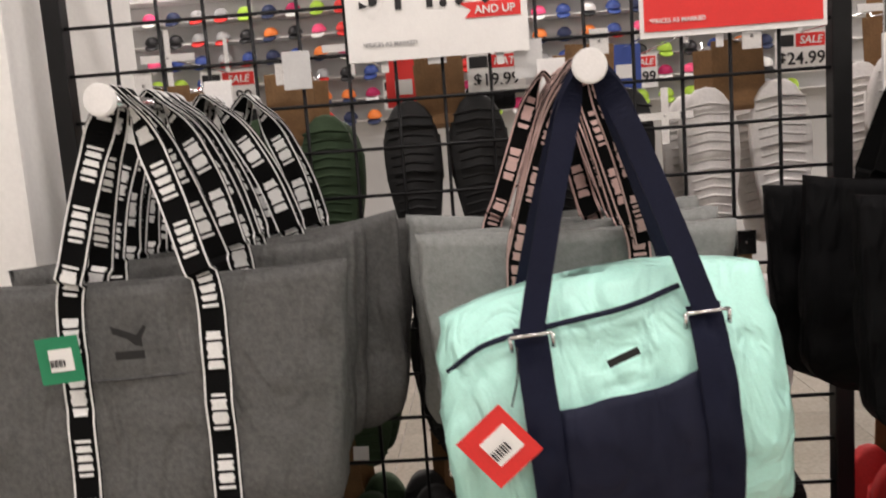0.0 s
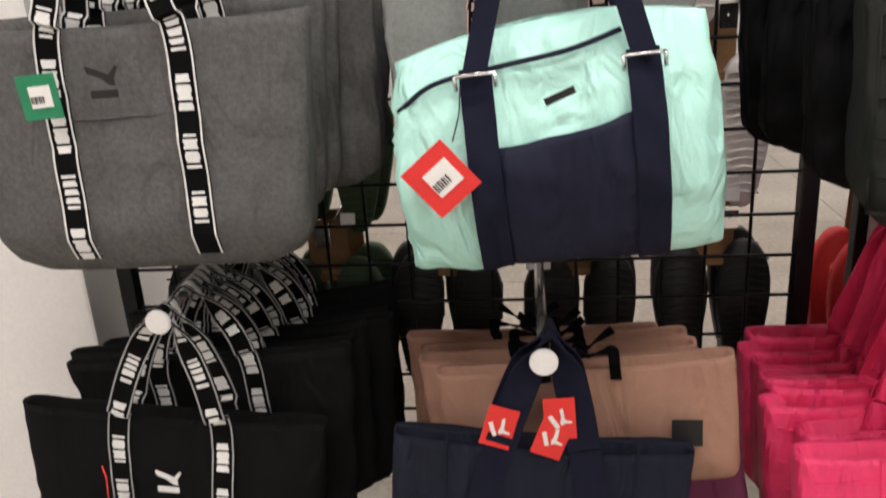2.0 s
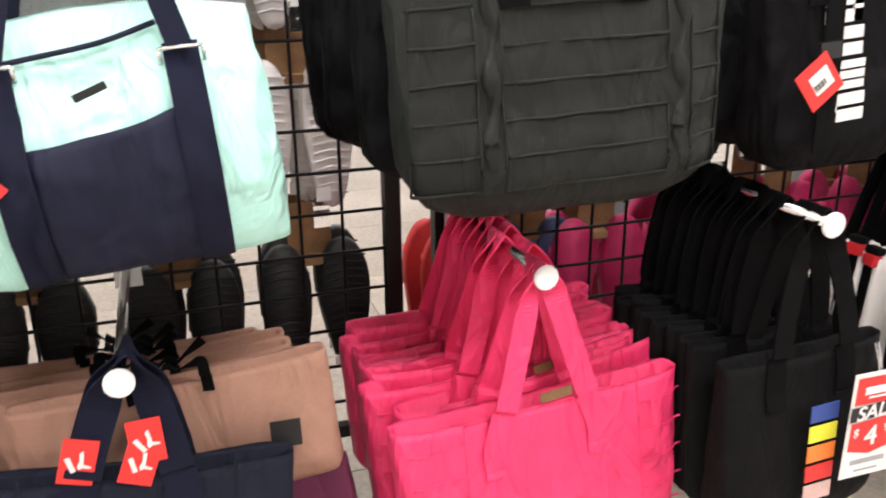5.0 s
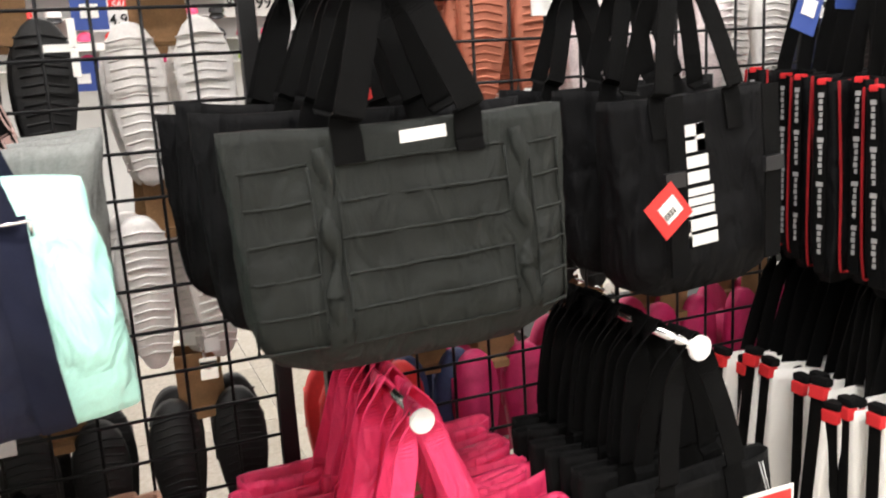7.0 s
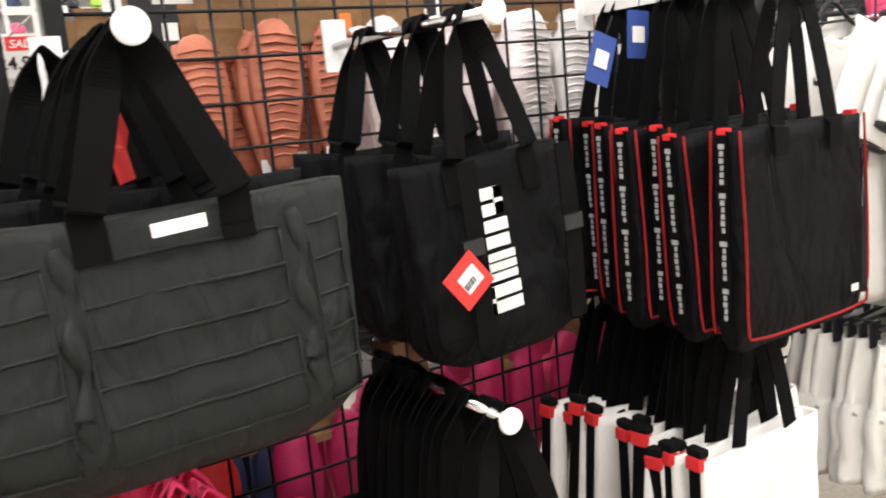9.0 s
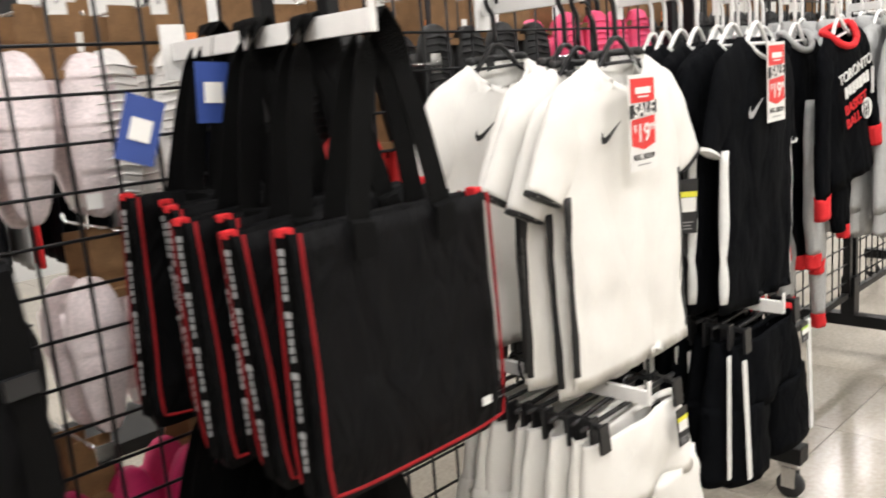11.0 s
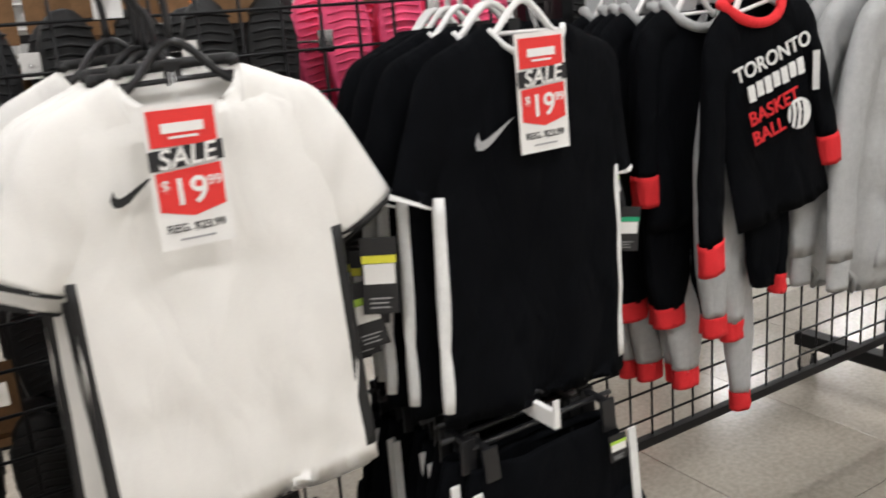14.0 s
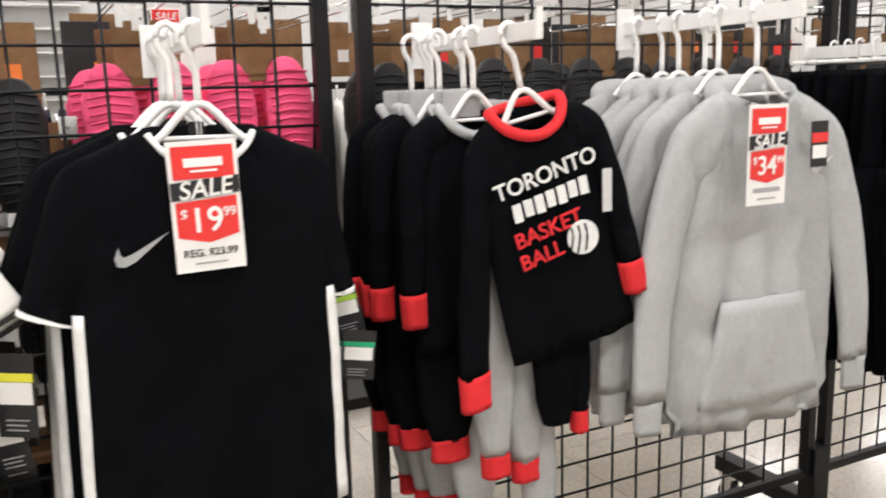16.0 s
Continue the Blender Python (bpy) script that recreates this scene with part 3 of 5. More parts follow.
def black_extra(e, b):
    leap_logo(e, pose(0.005, -0.056, -0.260), 0.034, PRINT_WHITE)
    t = card(e, "hang_tag", 0.052, 0.052, BLACK_CARD, pose(-0.075, -0.085, -0.32, 0, 40, 0), 0.0014, "black diamond-shaped card tag")
    leap_logo(t, pose(0, -0.0016, 0, 0, -40, 0), 0.02, PRINT_WHITE, "print")
    c = bmesh.new()
    tube(c, [(-0.083, -0.078, -0.225), (-0.075, -0.084, -0.24), (-0.075, -0.085, -0.285)], 0.0012, 5)
    part("cord", c, RED_CARD, e, "red cord")


bt = tote("tote_bag", "black tote bag with black and white printed straps", (-0.432, 0.784), 1.01, 0.47, 0.42, 0.33, 0.09, 0.170, BLACK_CLOTH, BLACK_WEB, 0.080, 0.034, 11.0, edge=PRINT_GREY, blocks=PRINT_WHITE, group="black totes", extra=black_extra, tilt=5.0, bow=0.02, amp=0.02)
b2 = tote("tote_bag", "black tote bag hanging behind others on a low hook", (-0.428, 0.784), 1.10, 0.47, 0.40, 0.33, 0.06, 0.12, BLACK_CLOTH, BLACK_WEB, 0.075, 0.034, 12.0, edge=PRINT_GREY, blocks=PRINT_WHITE, group="black totes", tilt=-3.0, bow=0.035, amp=0.03)
stack(b2, 1.12, 1.34, 5, 13, 0.03, 4, x=0.012)

# navy tote over tan ones
faceout(0.108, 0.738, 1.365, 0.915)


def quilt(e, x0, x1, z0, z1, y, rows, material, cols=(), r=0.0018):
    for i in range(rows + 1):
        z = z0 + (z1 - z0) * i / rows
        b = bmesh.new()
        seam(b, x0, x1, z, z + 0.004, None, r)
        part("seam", b, material, e)
    for x in cols:
        b = bmesh.new()
        seam(b, x, x, z0, z1, None, r)
        part("seam", b, material, e)


def navy_extra(e, b):
    quilt(e, -0.20, 0.20, -0.36, -0.15, -0.062, 2, NAVY_SOFT, (-0.13, 0.13))
    for x, a, z in ((-0.060, 12, -0.135), (0.02, -8, -0.115), (0.012, 16, -0.145)):
        t = card(e, "hang_tag", 0.042, 0.062, RED_CARD, pose(x, -0.030 - 0.004 * z, z, 0, a, 0), 0.0014, "red card tag with a white figure")
        leap_logo(t, pose(0, -0.0016, 0, 0, 60, 0), 0.022, PRINT_WHITE, "print")


nt = tote("tote_bag", "soft navy tote bag with red card tags on a hook", (0.118, 0.762), 0.955, 0.415, 0.42, 0.33, 0.10, 0.165, NAVY_SOFT, NAVY_WEB, 0.075, 0.044, 15.0, group="navy totes", extra=navy_extra, base=False, attach=0.08, tilt=5.0, bow=0.01)


def tan_extra(e, b):
    part("lower_body", bag_body(0.437, 0.47, 0.25, 0.092, -0.205, 17.0, 0.012, 0.04), PURPLE, e, "plum canvas lower body")
    t = card(e, "patch", 0.042, 0.042, PRINT_BLACK, pose(0.14, -0.052, -0.115, 0, 4, 0), 0.0014, "black square patch")


tb = tote("tote_bag", "tan and plum canvas tote bag behind a navy one", (0.118, 0.722), 1.045, 0.43, 0.43, 0.195, 0.085, 0.018, BROWN, BLACK_WEB, 0.05, 0.016, 17.0, group="tan totes", extra=tan_extra, base=False, attach=-0.03, tilt=-2.0, amp=0.014, corner=0.004)
tb.matrix_basis = pose(0.160, 1.045, 0.688, 0, -6, -5)
stack(tb, 1.08, 1.28, 3, 18, 0.03, 4, x=-0.02, z=-0.014)

# hot pink totes
faceout(0.683, 0.781, 1.345, 0.955)


def pink_extra(e, b):
    quilt(e, -0.225, -0.14, -0.46, -0.26, None, 4, PINK)
    quilt(e, 0.15, 0.23, -0.46, -0.26, None, 4, PINK)
    quilt(e, -0.14, 0.15, -0.46, -0.225, None, 1, PINK, (-0.14, 0.15))
    card(e, "woven_label", 0.052, 0.016, KRAFT, pose(0.01, -0.030, -0.207, 0, -4, 0), 0.0016, "small tan label")


pt = tote("tote_bag", "hot pink nylon tote bag with pink straps on a low hook", (0.684, 0.794), 0.985, 0.475, 0.455, 0.27, 0.11, 0.220, PINK, PINK, 0.085, 0.036, 21.0, cx=-0.01, group="pink totes", extra=pink_extra, base=False, attach=0.05, tilt=-4.0, bow=-0.005)
stack(pt, 1.05, 1.31, 7, 22, 0.018, 2.5, z=0.004)

# large charcoal tote
faceout(0.640, 1.385, 1.345, 0.815)


def char_extra(e, b):
    for x0, x1 in ((-0.195, -0.118), (-0.088, 0.125), (0.158, 0.200)):
        quilt(e, x0, x1, -0.440, -0.235, -0.071, 5, OLIVE_BLACK, (x0, x1), 0.0023)
    for x in (-0.102, 0.142):
        g = bmesh.new()
        tube(g, smooth_path([(x + k, bag_y(x + k, z, -0.003), z) for k, z in ((0, -0.215), (0.006, -0.26), (-0.002, -0.30), (0.005, -0.34), (-0.004, -0.38), (0.003, -0.435))], 6), lambda f: 0.009 + 0.003 * math.sin(f * 17), 8)
        part("pleat", g, OLIVE_BLACK, e)
    card(e, "woven_label", 0.056, 0.014, WHITE_CARD, pose(0.012, -0.062, -0.208, 0, -3, 0), 0.002, "small white label")


ct = tote("tote_bag", "large charcoal green tote bag with stitched webbing rows", (0.640, 1.397), 0.865, 0.430, 0.40, 0.285, 0.125, 0.190, OLIVE_BLACK, BLACK_WEB, 0.075, 0.036, 25.0, cx=0.006, group="charcoal totes", extra=char_extra, base=False, attach=-0.005, tilt=-1.0, bow=0.0, corner=0.07, amp=0.016)
cb = tote("tote_bag", "black nylon tote bag hanging behind a charcoal one", (0.640, 1.397), 0.97, 0.44, 0.40, 0.28, 0.09, 0.175, BLACK_NYLON, BLACK_WEB, 0.075, 0.036, 26.0, group="charcoal totes", base=False, tilt=1.0, amp=0.018)
stack(cb, 1.05, 1.26, 2, 27, 0.03, 4)
for ty, tz, ta in ((1.00, 1.29, 20), (1.02, 1.25, -12)):
    t = tagged(card(None, "hang_tag", 0.026, 0.052, RED_CARD, pose(0.655, ty, tz, 0, ta, 30), 0.0014), "red card tag hanging among black straps", "hang tag", "loose tags")

# black tote with a big print
faceout(1.110, 1.395, 1.345, 0.865)


def print_extra(e, b):
    for i in range(4):
        z = -0.245 - i * 0.0455
        q = bmesh.new()
        for k in range(3 if i == 2 else 2):
            st, th = (0.0145, 0.0110) if i == 2 else (0.0230, 0.0170)
            box(q, -0.062, 0.0, -0.0012, 0.0012, z - k * st - th, z - k * st)
        box(q, -0.062 if i else -0.015, -0.047 if i else 0.0, -0.0012, 0.0012, z - 0.040, z)
        pr = part("print", q, PRINT_WHITE, e, "large white block print", False)
        pr.matrix_basis = pose(0.000, bag_y(-0.03, z - 0.02, 0.004), 0.0, 0, -2, 0)
    t = swing_tag(e, pose(-0.092, -0.082, -0.355, 0, -36, 0), 0.058, 0.060, RED_CARD, "red card hang tag with a white sticker")
    for x in (-0.075, 0.062):
        k = card(e, "buckle", 0.034, 0.022, BLACK_PLASTIC, pose(x + 0.04 if x > 0 else x, -0.076, -0.315), 0.008, "black plastic buckle")
    c = bmesh.new()
    for x in (-0.065, 0.105):
        ribbon(c, ribbon_frames([Vector((x, -0.068, -0.20)), Vector((x, -0.072, -0.33)), Vector((x, -0.066, -0.46))]), 0.030, 0.003)
    part("webbing", c, BLACK_WEB, e, "", False)


pg = tote("tote_bag", "black nylon tote bag with large white print and red tag", (1.113, 1.407), 0.95, 0.280, 0.27, 0.295, 0.12, 0.200, BLACK_NYLON, BLACK_WEB, 0.066, 0.030, 31.0, group="printed black totes", extra=print_extra, base=False, attach=0.01, tilt=-3.0, bow=0.01)
pb = tote("tote_bag", "black nylon tote bag hanging behind a printed one", (1.110, 1.407), 1.06, 0.29, 0.29, 0.29, 0.10, 0.185, BLACK_NYLON, BLACK_WEB, 0.066, 0.030, 32.0, group="printed black totes", base=False, tilt=-2.0, amp=0.02)
stack(pb, 1.15, 1.27, 1, 33, 0.02, 3, x=-0.012)

# black totes below
faceout(1.060, 0.855, 1.345, 0.83)


def rainbow_extra(e, b):
    for i, c in enumerate((BLUE_CARD, YELLOW_CARD, ORANGE_CARD, RED_CARD, PRINT_PINK)):
        q = boxes((-0.025, 0.025, -0.001, 0.001, -0.315 - i * 0.035, -0.287 - i * 0.035))
        o = part("print", q, c, e, "rainbow coloured block print" if i == 0 else "", False)
        o.location = (-0.005, -0.068, 0)
    swing_tag(e, pose(0.085, -0.075, -0.355, 0, -34, 0), 0.058, 0.060, RED_CARD, "red card hang tag with a white sticker")


rt = tote("tote_bag", "black canvas tote bag with rainbow print on a low hook", (1.068, 0.867), 0.875, 0.29, 0.29, 0.30, 0.09, 0.225, BLACK_CLOTH, BLACK_WEB, 0.065, 0.034, 35.0, group="rainbow totes", extra=rainbow_extra, base=False, tilt=-3.0, bow=0.02)
rb = tote("tote_bag", "black canvas tote bag hanging behind others on a low hook", (1.060, 0.867), 0.95, 0.27, 0.27, 0.30, 0.045, 0.225, BLACK_CLOTH, BLACK_WEB, 0.056, 0.040, 36.0, group="rainbow totes", base=False, tilt=-2.0, bow=0.02)
stack(rb, 0.965, 1.21, 7, 37, 0.015, 2.5)

# black totes with red piping
faceout(1.700, 1.445, 1.345, 0.83, False)


def piped_tote(group):
    e = tagged(empty("tote_bag", pose(1.730, 0.865, 1.457)), "black shopper tote bag with red piping and printed side bands", "tote bag", group)
    w, h, d, zt = 0.352, 0.372, 0.066, -0.262
    part("body", bag_body(w, w, h, d, zt, 41.0, 0.010, 0.012, 9.0, 0.0, 0.0, 14, 48, d * 0.8), BLACK_NYLON, e)
    pp = bmesh.new()
    for yy in (-d / 2, d / 2):
        k = math.copysign(0.0025, yy)
        pts = [(-w / 2 + 0.004, yy * 0.86, zt), (-w / 2 + 0.005, yy + k, zt - h * 0.5), (-w / 2 + 0.006, yy + k, zt - h + 0.045), (-w / 2 + 0.030, yy + k, zt - h + 0.022), (0, yy + k, zt - h + 0.018)]
        tube(pp, smooth_path(pts + [(-x, y, z) for x, y, z in pts[-2::-1]], 4), 0.0027, 6)
    part("piping", pp, DARK_RED, e, "red piping")
    part("side_band", boxes((-w / 2 - 0.006, -w / 2 - 0.003, -0.012, 0.012, zt - h + 0.02, zt)), BLACK_WEB, e, "black printed side band", False)
    q = bmesh.new()
    for i in range(26):
        if i % 7 == 6:
            continue
        z = zt - 0.02 - i * 0.0115
        box(q, -w / 2 - 0.0075, -w / 2 - 0.006, -0.0032 - (0.003 if i % 7 == 0 else 0), 0.0022 + (0.003 if i % 7 == 0 else 0) + 0.0012 * (i % 3), z - 0.0085, z)
    part("print", q, PRINT_GREY, e, "", False)
    part("pull_tab", boxes((-w / 2 - 0.007, -w / 2 + 0.010, -0.009, 0.009, zt - 0.006, zt + 0.005), bevel=0.003), RED_CLOTH, e, "red pull tab", False)
    part("pull_tab", boxes((w / 2 - 0.010, w / 2 + 0.006, -0.010, 0.010, zt - 0.010, zt + 0.006), bevel=0.003), RED_CLOTH, e, "red pull tab", False)
    for s in (-1, 1):
        pa, ap = strap_path(-0.075, 0.075, s * 0.026, zt + 0.0, 0.0, s * 0.012, 0.012, zt - 0.05)
        for v in pa:
            if v.z < zt:
                v.y = s * (d / 2 + 0.002)
        strap(e, pa, ap, 0.036, BLACK_WEB)
    return e


pc = piped_tote("piped totes")
stack(pc, 0.935, 1.29, 6, 43, 0.035, 5.0, z=0.004)
part("logo", boxes((0.125, 0.145, -0.0345, -0.0325, -0.585, -0.572)), PRINT_WHITE, pc, "small white logo", False)
for bx, by, bz, ba in ((1.490, 1.07, 1.330, 20), (1.635, 1.12, 1.372, 4)):
    t = tagged(card(None, "hang_tag", 0.055, 0.088, BLUE_CARD, pose(bx, by, bz, 0, ba, 0), 0.0016), "blue card swing tag with a white sticker", "hang tag", "blue tags")
    card(t, "sticker", 0.030, 0.030, WHITE_CARD, pose(0.0, -0.0018, 0.0))
    cdx = bmesh.new()
    tube(cdx, [(0, 0, 0.042), (0.006, 0.0, 0.08)], 0.001, 5)
    part("cord", cdx, BLACK_PLASTIC, t)

# white totes below them
faceout(1.690, 0.845, 1.345, 0.875, False)


def white_piped():
    e = tagged(empty("tote_bag", pose(1.695, 0.925, 0.862)), "white shopper tote bag with black straps and red tab", "tote bag", "white totes")
    w, h, d, zt = 0.335, 0.32, 0.05, -0.245
    part("body", bag_body(w, w, h, d, zt, 46.0, 0.010, 0.012, 9.0, 0.0, 0.0, 14, 48, d * 0.8), WHITE_CLOTH, e)
    part("side_band", boxes((-w / 2 - 0.006, -w / 2 - 0.003, -0.012, 0.012, zt - h + 0.02, zt)), BLACK_WEB, e, "black side band", False)
    part("pull_tab", boxes((-w / 2 - 0.010, -w / 2 + 0.012, -0.016, 0.016, zt - 0.020, zt + 0.004), bevel=0.003), RED_CLOTH, e, "red pull tab", False)
    part("bow", boxes((-w / 2 - 0.006, -w / 2 + 0.016, -0.018, 0.018, zt + 0.004, zt + 0.020), bevel=0.006), BLACK_CLOTH, e, "black fabric knot", False)
    for s in (-1, 1):
        pa, ap = strap_path(-0.075, 0.075, s * 0.02, zt, 0.0, s * 0.012, 0.012)
        strap(e, pa, ap, 0.036, BLACK_WEB)
    return e


wp = white_piped()
stack(wp, 0.955, 1.30, 11, 47, 0.05, 9.0)


# ---- clothes ----
def hanger(parent, material, w=0.17, drop=0.10):
    e = part("hanger", bmesh_hanger(w, drop), material, parent, "plastic clothes hanger with a hook")
    return e


def bmesh_hanger(w, drop):
    w = w * 0.72
    b = bmesh.new()
    pts = [(0.016, 0, 0.000), (0.014, 0, 0.018), (0, 0, 0.028), (-0.014, 0, 0.018), (-0.013, 0, -0.004), (-0.001, 0, -0.026), (0, 0, -drop + 0.02)]
    tube(b, smooth_path(pts, 4), 0.0052, 7)
    tube(b, smooth_path([(-w, 0, -drop - 0.062), (-w * 0.5, 0, -drop - 0.034), (0, 0, -drop + 0.018), (w * 0.5, 0, -drop - 0.034), (w, 0, -drop - 0.062)], 5), 0.0056, 8)
    tube(b, [(-w * 0.6, 0, -drop - 0.03), (w * 0.6, 0, -drop - 0.03)], 0.004, 6)
    return b


def torso_rings(prof, seed, dip, amp=0.007, n=80, p=2.3):
    out = []
    z_hem, z_top = prof[0][0], prof[-1][0]
    zs, i = [], 0
    for (za, wa, da), (zb, wb, db) in zip(prof, prof[1:]):
        k = max(1, int(abs(zb - za) / 0.025))
        for j in range(k):
            f = j / k
            zs.append((za + (zb - za) * f, wa + (wb - wa) * f, da + (db - da) * f))
    zs.append(prof[-1])
    for z, w, d in zs:
        r = ring(0, 0, z, w, d, n, p)
        low = (z_top - z) / (z_top - z_hem)
        for v in r:
            cr = 1 - 2 * abs(noise.noise(Vector((v.x * 5 + z * 4, z * 3.2 - v.x * 6, seed + 13))))
            drape = -1.3 * max(0, cr) ** 5 + math.sin(v.x * 55 + seed * 3 + 2 * noise.noise(Vector((v.x * 6, z * 2, seed)))) * 0.45 + 1.4 * noise.noise(Vector((v.x * 9, z * 2.2, seed))) + 0.8 * noise.noise(Vector((v.x * 14 + z * 8, z * 11, seed + 4)))
            v.y += drape * amp * (0.35 + 0.9 * low) * (1 if v.y > 0 else -1) * (0.3 + 0.7 * min(1, abs(v.y) / max(d, 1e-3)))
            v.x += 0.006 * noise.noise(Vector((v.y * 20, z * 6, seed))) * low
            v.z += 0.006 * noise.noise(Vector((v.x * 3, seed, 2.0))) * max(0, low - 0.8) * 5
            if v.y < 0 and z > z_top - 0.05:
                v.z -= dip * (1 - (z_top - z) / 0.05) * max(0, 1 - abs(v.x) / max(w, 1e-3)) ** 0.5
        out.append(r)
    return out


def torso(prof, seed, dip=0.03, amp=0.011):
    rings = torso_rings(prof, seed, dip, amp)
    c = [Vector((v.x * 0.96, v.y * 0.85, v.z + 0.012)) for v in rings[0]]
    top = [Vector((v.x * 0.94, v.y * 0.9, v.z - 0.014)) for v in rings[-1]]
    return loft(bmesh.new(), [c] + rings + [top], bottom=True, top=False), rings


def strip(rings, a0, a1, z0, z1, off=0.002):
    """A band on the torso between two directions round it."""
    b = bmesh.new()
    rows = []
    for r in rings:
        if z0 <= r[0].z <= z1:
            n = len(r)
            cx = Vector((0, 0, r[0].z))
            rows.append([v + Vector((v.x * 0.3, v.y, 0)).normalized() * off for v in (r[k % n] for k in range(int(a0 / 360 * n), int(a1 / 360 * n) + 1))])
    sheet(b, rows, lambda p: Vector((-p.x * 0.3, -p.y, 0)).normalized() * 0.0015)
    return b


def sleeve(path, radii, seed, flat=0.55, n=20):
    path = smooth_path(path, 5)
    rings = []
    m = len(path) - 1
    for i, p in enumerate(path):
        f = i / m * (len(radii) - 1)
        k = min(int(f), len(radii) - 2)
        r = radii[k] + (radii[k + 1] - radii[k]) * (f - k)
        t = (path[min(i + 1, m)] - path[max(i - 1, 0)]).normalized()
        a = t.cross(Vector((0, 1, 0))).normalized()
        bb = Vector((0, 1, 0))
        rr = []
        for j in range(n):
            an = 2 * math.pi * j / n
            w = 1 + 0.16 * noise.noise(Vector((math.cos(an) * 2 + seed, math.sin(an) * 2, i * 0.35)))
            rr.append(p + a * r * w * math.cos(an) + bb * r * flat * w * math.sin(an))
        rings.append(rr)
    inner = [path[-1] + (v - path[-1]) * 0.82 + (path[-2] - path[-1]) * 1.2 for v in rings[-1]]
    return loft(bmesh.new(), rings + [inner])


def flat_sleeve(s, outer, inner, depth, seed, amp=0.16, yo=(0.0, 0.0), n=20):
    """A hanging sleeve or leg between its outer and inner edge in x and z; s mirrors it, yo: y at its two ends."""
    o = smooth_path([(s * x, 0, z) for x, z in outer], 6)
    q = smooth_path([(s * x, 0, z) for x, z in inner], 6)
    m = len(o) - 1
    rings = []
    for i, (a, c) in enumerate(zip(o, q)):
        f = i / m
        d = depth[0] + (depth[1] - depth[0]) * f
        mid, h = (a + c) / 2, (a - c) / 2
        mid.y = yo[0] + (yo[1] - yo[0]) * f
        r = []
        for j in range(n):
            an = 2 * math.pi * j / n
            w = 1 + amp * noise.noise(Vector((math.cos(an) * 2 + seed, math.sin(an) * 2, i * 0.22)))
            g = 0.004 * noise.noise(Vector((math.cos(an) * 1.5, seed + 5, i * 0.35)))
            r.append(mid + h * math.cos(an) + Vector((0, d * w * math.copysign(abs(math.sin(an)) ** 0.75, math.sin(an)) + g, 0)))
        rings.append(r)
    c = sum(rings[-1], Vector()) / n
    up = (rings[-2][0] - rings[-1][0]) * 1.2
    return loft(bmesh.new(), rings + [[c + (v - c) * 0.86 + up for v in rings[-1]]])


def band_end(outer, inner, f):
    """The last stretch of a sleeve's two edges, from the fraction f of its last piece."""
    out = []
    for e, g in ((outer, 0.002), (inner, -0.002)):
        (xa, za), (xb, zb) = e[-2], e[-1]
        out.append([(xa + (xb - xa) * f + g, za + (zb - za) * f), (xb + g, zb - 0.0012)])
    return out


def collar(parent, w, d, z, dip, r, material, label="", a0=0, a1=360):
    pts = []
    for k in range(0, 41):
        a = radians(a0 + (a1 - a0) * k / 40)
        y = d * math.sin(a)
        pts.append((w * math.cos(a), y, z - (dip * max(0, -math.sin(a)) ** 1.2)))
    return part("collar", tube(bmesh.new(), pts, r, 8), material, parent, label)


def check_mark(parent, m, s, material):
    b = bmesh.new()
    prism(b, [(x * s, z * s) for x, z in ((-0.40, 0.16), (-0.52, -0.05), (-0.50, -0.20), (-0.36, -0.25), (-0.15, -0.19), (0.60, 0.26), (-0.16, -0.02), (-0.34, -0.06), (-0.40, 0.02))], 0.0005, 0.001)
    o = part("logo", b, material, parent, "", False)
    o.matrix_basis = m
    return o


